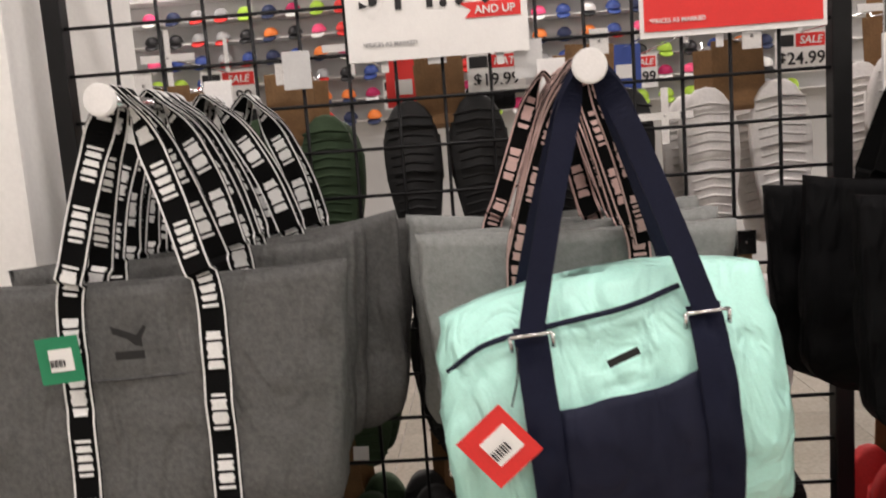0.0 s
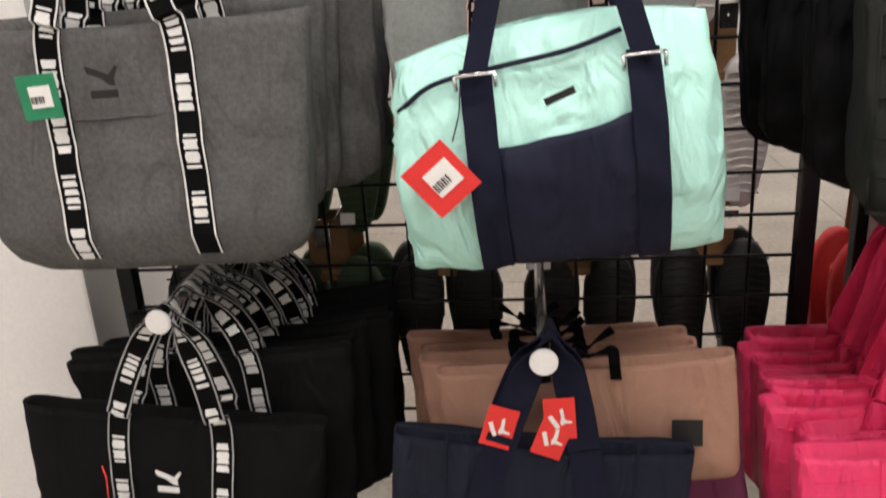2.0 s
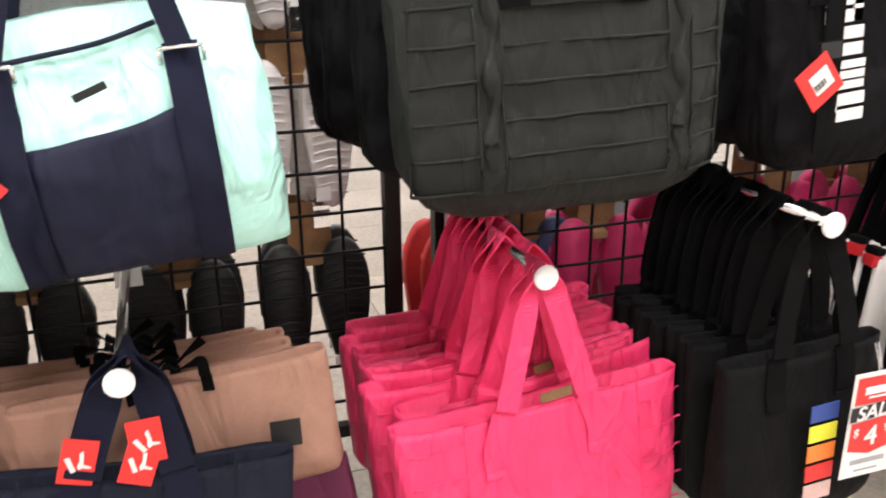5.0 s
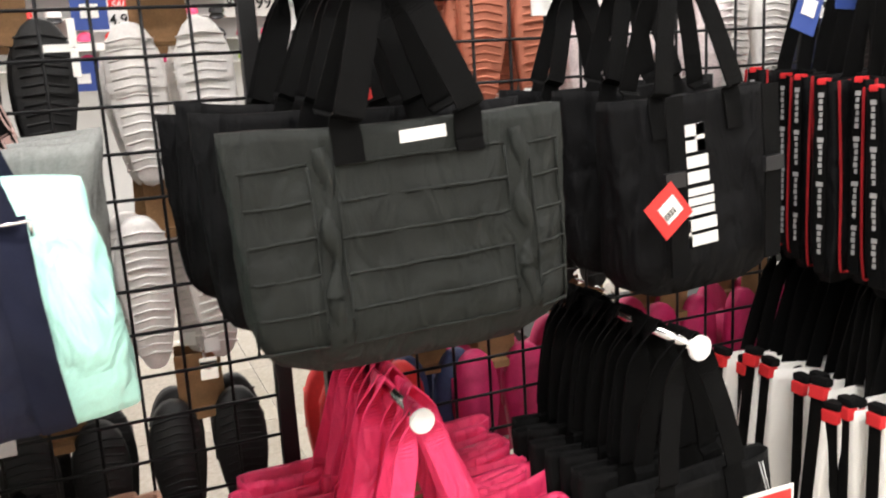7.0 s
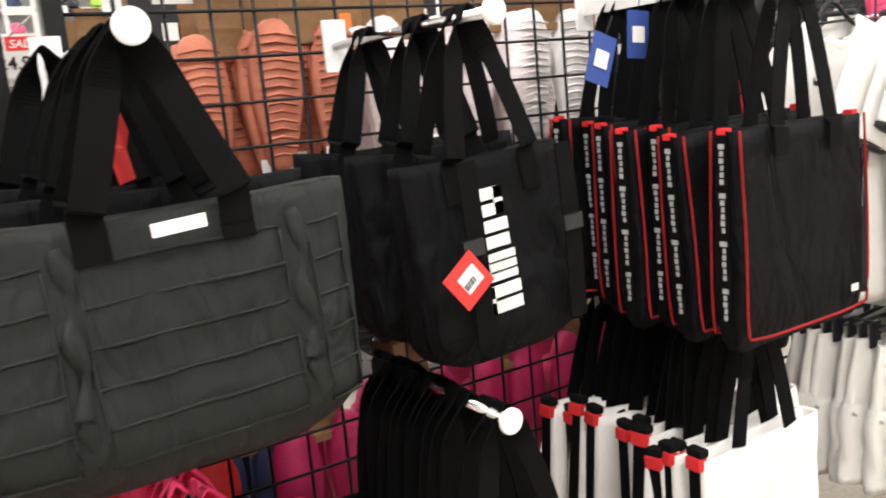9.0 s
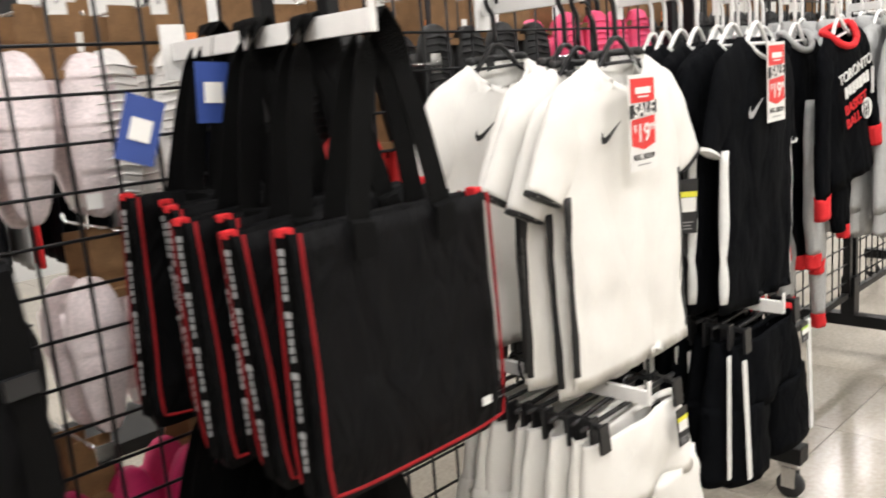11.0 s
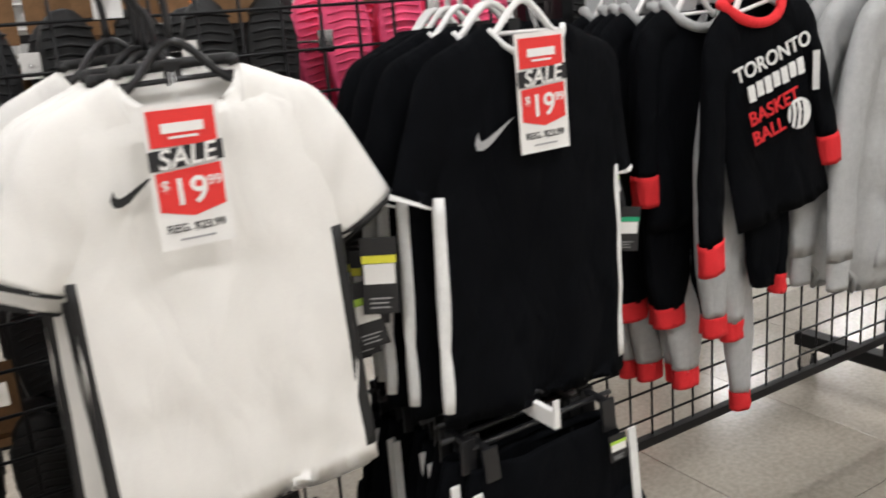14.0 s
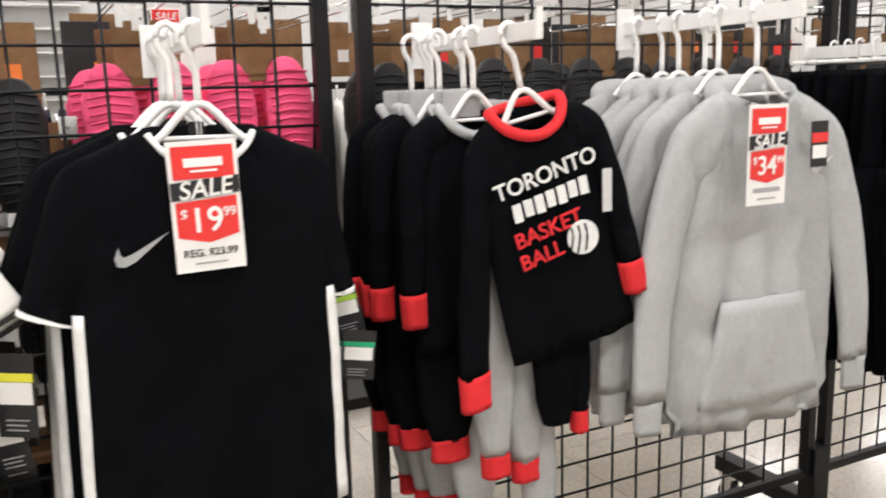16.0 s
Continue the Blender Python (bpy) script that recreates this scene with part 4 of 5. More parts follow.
def sale_tag(x, y, z, price, cents="99", yaw=0.0, tilt=0.0, s=1.0, reg=""):
    e = tagged(empty("sale_tag", pose(x, y, z, 0, tilt, yaw) @ Matrix.Scale(s, 4)), "red, black and white card sale tag hung on a garment", "sale tag", "sale tags")
    w, h = 0.094, 0.178
    card(e, "card", w, h, WHITE_CARD, pose(0, 0, 0), 0.0012)
    part("top_block", boxes((-0.041, 0.041, -0.0022, -0.0012, 0.038, 0.082)), RED_CARD, e, "red printed block", False)
    part("wordmark", boxes((-0.026, 0.026, -0.0032, -0.0022, 0.054, 0.066), (-0.018, 0.018, -0.0032, -0.0022, 0.047, 0.050)), WHITE_CARD, e, "plain white wordmark bars", False)
    b = bmesh.new()
    prism(b, [(-0.046, 0.010), (0.046, 0.016), (0.046, 0.040), (-0.046, 0.034)], -0.0022, 0.0008)
    part("band", b, BLACK_CARD, e, "slanted black band", False)
    glyphs("SALE", 0.034, WHITE_CARD, e, pose(0.0, -0.0036, 0.0135, 90, -4, 0), shear=0.2)
    b = bmesh.new()
    prism(b, [(-0.041, 0.007), (-0.041, -0.040), (0.0, -0.050), (0.041, -0.040), (0.041, 0.012)], -0.0014, 0.0006)
    part("price_block", b, RED_CARD, e, "red arrow-shaped price block", False)
    glyphs(price, 0.047, WHITE_CARD, e, pose(-0.002, -0.003, -0.034, 90, 0, 0))
    glyphs("$", 0.020, WHITE_CARD, e, pose(-0.031, -0.003, -0.016, 90, 0, 0))
    glyphs(cents, 0.018, WHITE_CARD, e, pose(0.030, -0.003, -0.015, 90, 0, 0))
    if reg:
        glyphs(reg, 0.0145, PRINT_BLACK, e, pose(0.0, -0.0016, -0.068, 90, 0, 0))
    part("small_print", boxes((-0.022, 0.022, -0.002, -0.0012, -0.079, -0.0765), *([] if reg else [(-0.032, 0.032, -0.002, -0.0012, -0.066, -0.058)])), PRINT_GREY, e, "small grey print bars", False)
    cd = bmesh.new()
    tube(cd, [(-0.002, -0.001, 0.084), (0.0, 0.02, 0.125)], 0.0007, 4)
    tube(cd, [(0.002, -0.001, 0.084), (0.006, 0.02, 0.125)], 0.0007, 4)
    part("string", cd, PRINT_WHITE, e, "thin white string")
    return e


def size_tag(parent, m, w, h, stripe, label):
    t = card(parent, "size_tag", w, h, BLACK_CARD, m, 0.0016, label)
    card(t, "stripe", w * 0.94, h * 0.10, stripe, pose(0, -0.0016, h * 0.22))
    card(t, "sticker", w * 0.85, h * 0.26, WHITE_CARD, pose(0, -0.0016, h * 0.03))
    part("small_print", boxes((-w * 0.3, w * 0.3, -0.002, -0.001, -h * 0.30, -h * 0.285), (-w * 0.3, w * 0.2, -0.002, -0.001, -h * 0.36, -h * 0.345), (-w * 0.3, w * 0.25, -0.002, -0.001, -h * 0.42, -h * 0.405)), PRINT_GREY, t, "", False)
    return t


TEE = [(-0.735, 0.193, 0.022), (-0.50, 0.188, 0.024), (-0.36, 0.185, 0.026), (-0.27, 0.182, 0.026), (-0.215, 0.174, 0.025), (-0.180, 0.156, 0.026), (-0.150, 0.118, 0.024), (-0.128, 0.090, 0.024), (-0.114, 0.076, 0.028)]


def tee(name, label, group, m, cloth_m, seed, trim, side=None, hang=WHITE_PLASTIC, collar_part=(0, 360), flare=(1.0, 1.0), dip=0.05, rim=0.0050):
    e = tagged(empty(name, m), label, "t-shirt", group)
    bm, rings = torso(TEE, seed, dip, 0.0075)
    part("body", bm, cloth_m, e)
    for s, k in ((-1, flare[0]), (1, flare[1])):
        outer = [(0.080, -0.118), (0.130, -0.140), (0.186, -0.170), (0.186 + 0.042 * k, -0.238 - 0.03 * (1 - k)), (0.186 + 0.092 * k, -0.335 - 0.06 * (1 - k))]
        inner = [(0.060, -0.225), (0.095, -0.285), (0.130, -0.325), (0.160, -0.350), (0.182 + 0.010 * k, -0.378)]
        sl = part("sleeve", flat_sleeve(s, outer, inner, (0.020, 0.015), seed + s, yo=(0.0, 0.006)), cloth_m, e)
        if trim:
            bo, bi = band_end(outer, inner, 0.93)
            part("cuff_trim", flat_sleeve(s, bo, bi, (0.0175, 0.0175), seed + s, 0.05, yo=(0.0055, 0.006)), trim, sl)
    collar(e, 0.074, 0.030, -0.112, dip + 0.004, rim, trim or cloth_m, "", *collar_part)
    if side:
        part("side_stripe", strip(rings, 183, 205, -0.725, -0.345, 0.0022), side, e, "contrasting side stripe")
        part("side_stripe", strip(rings, 336, 357, -0.725, -0.345, 0.0022), side, e, "contrasting side stripe")
    part("neck_label", boxes((-0.011, 0.011, 0.0225, 0.0245, -0.178, -0.108)), PRINT_BLACK, e, "", False)
    hanger(e, hang)
    return e


# white tees
faceout(2.385, 1.507, 1.255, 0.84, False)
wt = tee("t_shirt", "white sports t-shirt with black side stripes on a hanger", "white tees", pose(2.385, 0.915, 1.500, 0, -2, -4), WHITE_CLOTH, 51.0, PRINT_BLACK, PRINT_BLACK, hang=BLACK_PLASTIC, collar_part=(-8, 188), dip=0.072, rim=0.0078)
check_mark(wt, pose(-0.085, -0.040, -0.255, 0, -8, 0), 0.058, PRINT_BLACK)
size_tag(wt, pose(0.245, 0.02, -0.46, 0, 4, -25), 0.056, 0.122, YELLOW_CARD, "black card tag with a yellow stripe")
size_tag(wt, pose(0.222, 0.045, -0.525, 0, -9, -20), 0.052, 0.110, LIME, "black card tag with lime lettering bars")
for dx, dy, dz, yaw, ti in ((-0.010, 0.040, -0.030, -5, -3), (-0.012, 0.075, -0.012, -7, 0), (-0.016, 0.105, -0.004, -2, -1), (-0.020, 0.285, 0.012, -9, -3)):
    copy_thing(wt, pose(2.385 + dx, 0.915 + dy, 1.500 + dz, 0, ti, yaw))
sale_tag(2.368, 0.850, 1.256, "19", reg="REG. $23.99")

# black tees
faceout(2.915, 1.527, 1.255, 0.79, False)
kt = tee("t_shirt", "black sports t-shirt with white side stripes on a hanger", "black tees", pose(2.915, 0.875, 1.520, 0, 0.5, 0), BLACK_JERSEY, 56.0, PRINT_WHITE, PRINT_WHITE, collar_part=(195, 345), flare=(0.72, 0.35))
check_mark(kt, pose(-0.095, -0.041, -0.275, 0, -8, 0), 0.068, PRINT_GREY)
size_tag(kt, pose(0.232, 0.03, -0.49, 0, 6, -20), 0.054, 0.082, GREEN_TAPE, "black card tag with a green stripe")
size_tag(kt, pose(0.222, 0.06, -0.42, 0, -12, -20), 0.052, 0.085, LIME, "black card tag with lime lettering bars")
for i in range(6):
    rr = random.Random(57 + i)
    copy_thing(kt, pose(2.905 + rr.uniform(-0.02, 0.012), 0.920 + i * 0.045, 1.520, 0, rr.uniform(-2, 2), rr.uniform(-6, 4)))
sale_tag(2.906, 0.826, 1.300, "19", tilt=-1, reg="REG. $23.99")


def shorts(name, label, group, m, cloth_m, seed, stripe):
    """Shorts clipped at the waist to a hanger."""
    e = tagged(empty(name, m), label, "shorts", group)
    prof = [(-0.25, 0.19, 0.035), (-0.15, 0.17, 0.035), (-0.085, 0.150, 0.028), (-0.075, 0.150, 0.024)]
    bm, rings = torso(prof, seed, 0.0)
    part("body", bm, cloth_m, e)
    for s in (-1, 1):
        lg = part("leg", sleeve([(s * 0.095, 0, -0.235), (s * 0.105, 0, -0.32), (s * 0.112, 0, -0.42)], [0.094, 0.097, 0.098], seed + s, 0.40), cloth_m, e)
        if stripe:
            part("stripe", boxes((s * 0.150, s * 0.166, -0.044, -0.040, -0.40, -0.10)), stripe, lg, "", False)
    hb = bmesh.new()
    tube(hb, smooth_path([(0.012, 0, 0.006), (0, 0, 0.013), (-0.012, 0, 0.006), (-0.012, 0, -0.012), (0, 0, -0.035)], 4), 0.003, 6)
    tube(hb, [(-0.15, 0, -0.042), (0.15, 0, -0.042)], 0.005, 8)
    h = part("hanger", hb, BLACK_PLASTIC, e, "black clip hanger")
    for s in (-1, 1):
        part("clip", boxes((s * 0.12 - 0.014, s * 0.12 + 0.014, -0.033, -0.026, -0.095, -0.035), (s * 0.12 - 0.014, s * 0.12 + 0.014, 0.026, 0.033, -0.095, -0.035), (s * 0.12 - 0.006, s * 0.12 + 0.006, -0.03, 0.03, -0.047, -0.037), bevel=0.002), BLACK_PLASTIC, h, "", False)
    return e


faceout(2.34, 0.720, 1.255, 0.84, False)
ws = shorts("sports_shorts", "white sports shorts on a black clip hanger", "white shorts", pose(2.36, 0.90, 0.735, 0, -6, -6), WHITE_CLOTH, 61.0, None)
size_tag(ws, pose(0.10, -0.05, -0.13, 0, 0, 0), 0.036, 0.085, YELLOW_CARD, "black card tag with a yellow stripe")
for i in range(7):
    rr = random.Random(62 + i)
    copy_thing(ws, pose(2.35 + rr.uniform(-0.015, 0.015), 0.945 + i * 0.042, 0.735, 0, rr.uniform(-4, 3), rr.uniform(-6, 4)))
faceout(2.88, 0.775, 1.255, 0.80, False)
bs = shorts("sports_shorts", "black sports shorts with white side stripes on a clip hanger", "black shorts", pose(2.89, 0.86, 0.790, 0, -4, -4), BLACK_JERSEY, 66.0, PRINT_WHITE)
size_tag(bs, pose(0.12, -0.05, -0.12, 0, 0, 0), 0.036, 0.05, LIME, "black card tag with a lime stripe")
for i in range(7):
    rr = random.Random(67 + i)
    copy_thing(bs, pose(2.88 + rr.uniform(-0.015, 0.015), 0.905 + i * 0.044, 0.790, 0, rr.uniform(-4, 3), rr.uniform(-6, 4)))

# black sleepwear sets with red cuffs
faceout(3.425, 1.535, 1.235, 0.80, False)
PJ = [(-0.545, 0.128, 0.022), (-0.40, 0.124, 0.024), (-0.28, 0.122, 0.026), (-0.215, 0.120, 0.026), (-0.170, 0.108, 0.024), (-0.140, 0.088, 0.024), (-0.118, 0.072, 0.026), (-0.106, 0.062, 0.030)]


def pyjama_leg(parent, x, w, z0, z1, y, seed, cloth_m, cuff, label):
    """One hanging trouser leg, loose at the knee and gathered into its cuff."""
    outer = [(x + w * 0.35, z0), (x + w, z0 - (z0 - z1) * 0.3), (x + w * 1.02, z0 - (z0 - z1) * 0.7), (x + w * 0.62, z1)]
    inner = [(x - w * 0.35, z0), (x - w * 0.95, z0 - (z0 - z1) * 0.3), (x - w * 1.0, z0 - (z0 - z1) * 0.7), (x - w * 0.62, z1)]
    lg = part("leg", flat_sleeve(1, outer, inner, (0.016, 0.018), seed, 0.3, yo=(y, y)), cloth_m, parent, label)
    if cuff:
        part("cuff", flat_sleeve(1, [(x + w * 0.66, z1 + 0.004), (x + w * 0.66, z1 - 0.040)], [(x - w * 0.66, z1 + 0.004), (x - w * 0.66, z1 - 0.040)], (0.019, 0.019), seed, 0.05, yo=(y, y)), RED_CLOTH, lg, "red ribbed cuff")
    return lg


def sleep_set(name, label, m, seed, full):
    e = tagged(empty(name, m), label, "pyjama set", "sleepwear sets")
    bm, rings = torso(PJ, seed, 0.045, 0.008)
    part("top", bm, BLACK_JERSEY, e, "black long-sleeved top")
    for s in (-1, 1):
        # the left sleeve hangs straight down off the tilted shoulder, the right one is turned back
        k, zl = (1.0, 0.0) if s < 0 and full else (0.4, 0.10)
        sw = 0.20 if full and s < 0 else 0.0
        hang = lambda pts: [(x + sw * max(0.0, -0.20 - z), z + (zl * min(1.0, (-0.12 - z) / 0.41))) for x, z in pts]
        outer = [(0.066, -0.112), (0.105, -0.138), (0.135, -0.185), (0.150, -0.300), (0.150 + 0.012 * k, -0.42), (0.150 + 0.016 * k, -0.530)]
        inner = [(0.050, -0.215), (0.075, -0.245), (0.094, -0.270), (0.098, -0.340), (0.105, -0.43), (0.112, -0.530)]
        sl = part("sleeve", flat_sleeve(s, hang(outer), hang(inner), (0.020, 0.017), seed + s, yo=(0.0, -0.010)), BLACK_JERSEY, e)
        part("cuff", flat_sleeve(s, hang([(0.1515 + 0.016 * k, -0.526), (0.150 + 0.016 * k, -0.588)]), hang([(0.110, -0.526), (0.111, -0.588)]), (0.020, 0.020), seed + s, 0.05, yo=(-0.010, -0.010)), RED_CLOTH, sl, "red ribbed cuff")
    collar(e, 0.066, 0.034, -0.108, 0.050, 0.0095, RED_CLOTH if full else GREY_JERSEY, "ribbed collar")
    if full:
        pyjama_leg(e, -0.075, 0.042, -0.300, -0.745, 0.045, seed + 1, GREY_JERSEY, True, "heather grey pyjama trousers")
        pyjama_leg(e, -0.005, 0.042, -0.330, -0.780, 0.070, seed + 2, GREY_JERSEY, True, "heather grey pyjama trousers")
        pyjama_leg(e, 0.045, 0.042, -0.460, -0.700, 0.030, seed + 3, BLACK_JERSEY, False, "black pyjama trousers")
        pyjama_leg(e, 0.098, 0.024, -0.460, -0.690, 0.040, seed + 4, BLACK_JERSEY, True, "black pyjama trousers")
        pyjama_leg(e, 0.030, 0.036, -0.560, -0.960, 0.085, seed + 5, GREY_JERSEY, True, "heather grey pyjama trousers")
    else:
        pyjama_leg(e, -0.070, 0.058, -0.420, -0.720, 0.010, seed + 1, BLACK_JERSEY, True, "black pyjama trousers")
        pyjama_leg(e, 0.050, 0.058, -0.420, -0.760, 0.014, seed + 2, BLACK_JERSEY, True, "black pyjama trousers")
        pyjama_leg(e, -0.015, 0.050, -0.560, -0.880, 0.026, seed + 3, GREY_JERSEY, True, "heather grey pyjama trousers")
        part("folded_waist", boxes((-0.055, 0.015, 0.004, 0.016, -0.125, -0.075), bevel=0.005), GREY_JERSEY, e, "grey folded waistband", False)
    hanger(e, WHITE_PLASTIC, 0.14)
    return e


SET_M = pose(3.425, 0.885, 1.524, 0, -13, -6)
ss = sleep_set("sleepwear_set", "black sleepwear set with red collar, cuffs and printed front", SET_M, 71.0, True)
for lg in [c for c in ss.children if c.name.startswith("leg")]:
    lg.matrix_basis = pose(0.03, 0, 0, 0, 11, 0)
fy = -0.040
glyphs("TORONTO", 0.039, PRINT_WHITE, ss, pose(-0.006, fy, -0.236, 90, -5, 0), extrude=0.001)
for i in range(7):
    bz = -0.288 + 0.0019 * i
    part("block", boxes((-0.080 + i * 0.0215, -0.064 + i * 0.0215, fy - 0.001, fy + 0.001, bz + 0.003 * (i % 2), bz + 0.031)), PRINT_WHITE, ss, "", False)
glyphs("BASKET", 0.038, RED_CLOTH, ss, pose(-0.022, fy, -0.327, 90, -5, 0), extrude=0.001)
glyphs("BALL", 0.038, RED_CLOTH, ss, pose(-0.044, fy, -0.368, 90, -5, 0), extrude=0.001)
db = bmesh.new()
bmesh.ops.create_cone(db, cap_ends=True, segments=28, radius1=0.030, radius2=0.030, depth=0.0016, matrix=Matrix.Translation((0.036, fy - 0.001, -0.348)) @ Matrix.Rotation(radians(90), 4, "X"))
badge = part("badge", db, PRINT_WHITE, ss, "round white badge with dark bands", False)
for k in (-1, 0, 1):
    q = bmesh.new()
    tube(q, smooth_path([(0.030 + k * 0.013, fy - 0.0022, -0.325), (0.030 + k * 0.014, fy - 0.0024, -0.345), (0.020 + k * 0.016, fy - 0.0022, -0.372)], 4), 0.0019, 5)
    part("band", q, BLACK_JERSEY, badge)
card(ss, "size_strip", 0.018, 0.075, CLEAR_PLASTIC, pose(0.104, fy + 0.008, -0.285, 0, 12, 0), 0.001, "clear size strip")
sb = None
for i in range(6):
    rr = random.Random(77 + i)
    q = pose(3.405 + rr.uniform(-0.03, 0.01), 0.985 + i * 0.040, 1.524, 0, rr.uniform(-3, 3), rr.uniform(-8, 3))
    if sb is None:
        sb = sleep_set("sleepwear_set", "black and grey sleepwear set with red cuffs behind others", q, 80.0, False)
    else:
        copy_thing(sb, q)

# grey hoodies
faceout(3.930, 1.570, 1.235, 0.74, False)
HOOD = [(-0.790, 0.188, 0.032), (-0.760, 0.184, 0.032), (-0.735, 0.204, 0.034), (-0.50, 0.202, 0.036), (-0.33, 0.198, 0.036), (-0.25, 0.194, 0.034), (-0.205, 0.178, 0.032), (-0.170, 0.140, 0.030), (-0.145, 0.105, 0.034), (-0.124, 0.080, 0.040)]


def hoodie(m, seed, label):
    e = tagged(empty("hoodie", m), label, "hoodie", "grey hoodies")
    bm, rings = torso(HOOD, seed, 0.04, 0.012)
    part("body", bm, GREY_JERSEY, e)
    for s in (-1, 1):
        outer = [(0.085, -0.130), (0.140, -0.158), (0.194, -0.202), (0.246, -0.330), (0.280, -0.490), (0.292, -0.695)]
        inner = [(0.070, -0.245), (0.110, -0.295), (0.148, -0.325), (0.174, -0.400), (0.206, -0.530), (0.222, -0.695)]
        sl = part("sleeve", flat_sleeve(s, outer, inner, (0.028, 0.015), seed + s, 0.30, yo=(0.0, -0.022)), GREY_JERSEY, e)
        part("cuff", flat_sleeve(s, [(0.289, -0.690), (0.287, -0.760)], [(0.227, -0.690), (0.230, -0.760)], (0.014, 0.014), seed + s, 0.05, yo=(-0.022, -0.022)), GREY_JERSEY, sl, "ribbed grey cuff")
    hb = sleeve([(-0.085, -0.004, -0.160), (-0.078, 0.022, -0.138), (0.0, 0.048, -0.132), (0.078, 0.022, -0.138), (0.085, -0.004, -0.160)], [0.012, 0.027, 0.032, 0.027, 0.012], seed + 5, 1.0)
    part("hood", hb, GREY_JERSEY, e, "soft grey hood")
    pk = bmesh.new()
    vs = []
    for j in range(9):
        row = []
        for i in range(13):
            z = -0.735 + 0.21 * j / 8
            w = 0.145 - 0.055 * max(0, j / 8 - 0.15)
            x = -w + 2 * w * i / 12
            row.append(Vector((x, -0.036 * (1 - (abs(x) / 0.204) ** 2.3) ** (1 / 2.3) - 0.009 + 0.008 * noise.noise(Vector((x * 12, z * 9, seed))), z)))
        vs.append(row)
    sheet(pk, vs, lambda p: Vector((0, 0.014, 0)))
    part("pocket", pk, GREY_JERSEY, e, "front pouch pocket")
    hanger(e, WHITE_PLASTIC, 0.17, 0.11)
    return e


hd = hoodie(pose(3.935, 0.845, 1.563, 0, -1, -4), 91.0, "heather grey pullover hoodie on a white hanger")
check_mark(hd, pose(0.105, -0.066, -0.275, 0, -8, 0), 0.045, PRINT_WHITE)
t = card(hd, "hang_tag", 0.040, 0.085, BLACK_CARD, pose(0.085, -0.075, -0.235), 0.0016, "black, red and white hang tag")
card(t, "stripe", 0.038, 0.018, RED_CARD, pose(0, -0.0016, 0.012))
card(t, "sticker", 0.034, 0.024, WHITE_CARD, pose(0, -0.0016, -0.014))
for i in range(5):
    rr = random.Random(92 + i)
    copy_thing(hd, pose(3.925 + rr.uniform(-0.025, 0.02), 0.925 + i * 0.06, 1.563, 0, rr.uniform(-2, 2), rr.uniform(-7, 4)))
sale_tag(3.873, 0.752, 1.318, "34")

# black trousers further along
faceout(4.52, 1.515, 1.235, 0.78, False)


def trousers(m, seed):
    e = tagged(empty("track_trousers", m), "black track trousers on a white clip hanger", "trousers", "black trousers")
    bm, rings = torso([(-0.30, 0.16, 0.035), (-0.15, 0.155, 0.035), (-0.075, 0.145, 0.028), (-0.06, 0.145, 0.026)], seed, 0.0)
    part("body", bm, BLACK_JERSEY, e)
    for s in (-1, 1):
        part("leg", sleeve([(s * 0.085, 0, -0.28), (s * 0.090, 0, -0.50), (s * 0.085, 0, -0.75)], [0.086, 0.075, 0.060], seed + s, 0.45), BLACK_JERSEY, e)
    hb = bmesh.new()
    tube(hb, smooth_path([(0.012, 0, 0.006), (0, 0, 0.013), (-0.012, 0, 0.006), (-0.012, 0, -0.012), (0, 0, -0.035)], 4), 0.003, 6)
    tube(hb, [(-0.14, 0, -0.040), (0.14, 0, -0.040)], 0.005, 8)
    part("hanger", hb, WHITE_PLASTIC, e, "white clip hanger")
    return e


tr0 = trousers(pose(4.52, 0.84, 1.529, 0, 0, -3), 95.0)
for i in range(7):
    copy_thing(tr0, pose(4.52 + random.Random(i).uniform(-0.02, 0.02), 0.89 + i * 0.045, 1.529, 0, 0, random.Random(i + 5).uniform(-5, 5)))
sale_tag(4.55, 0.775, 1.33, "34")


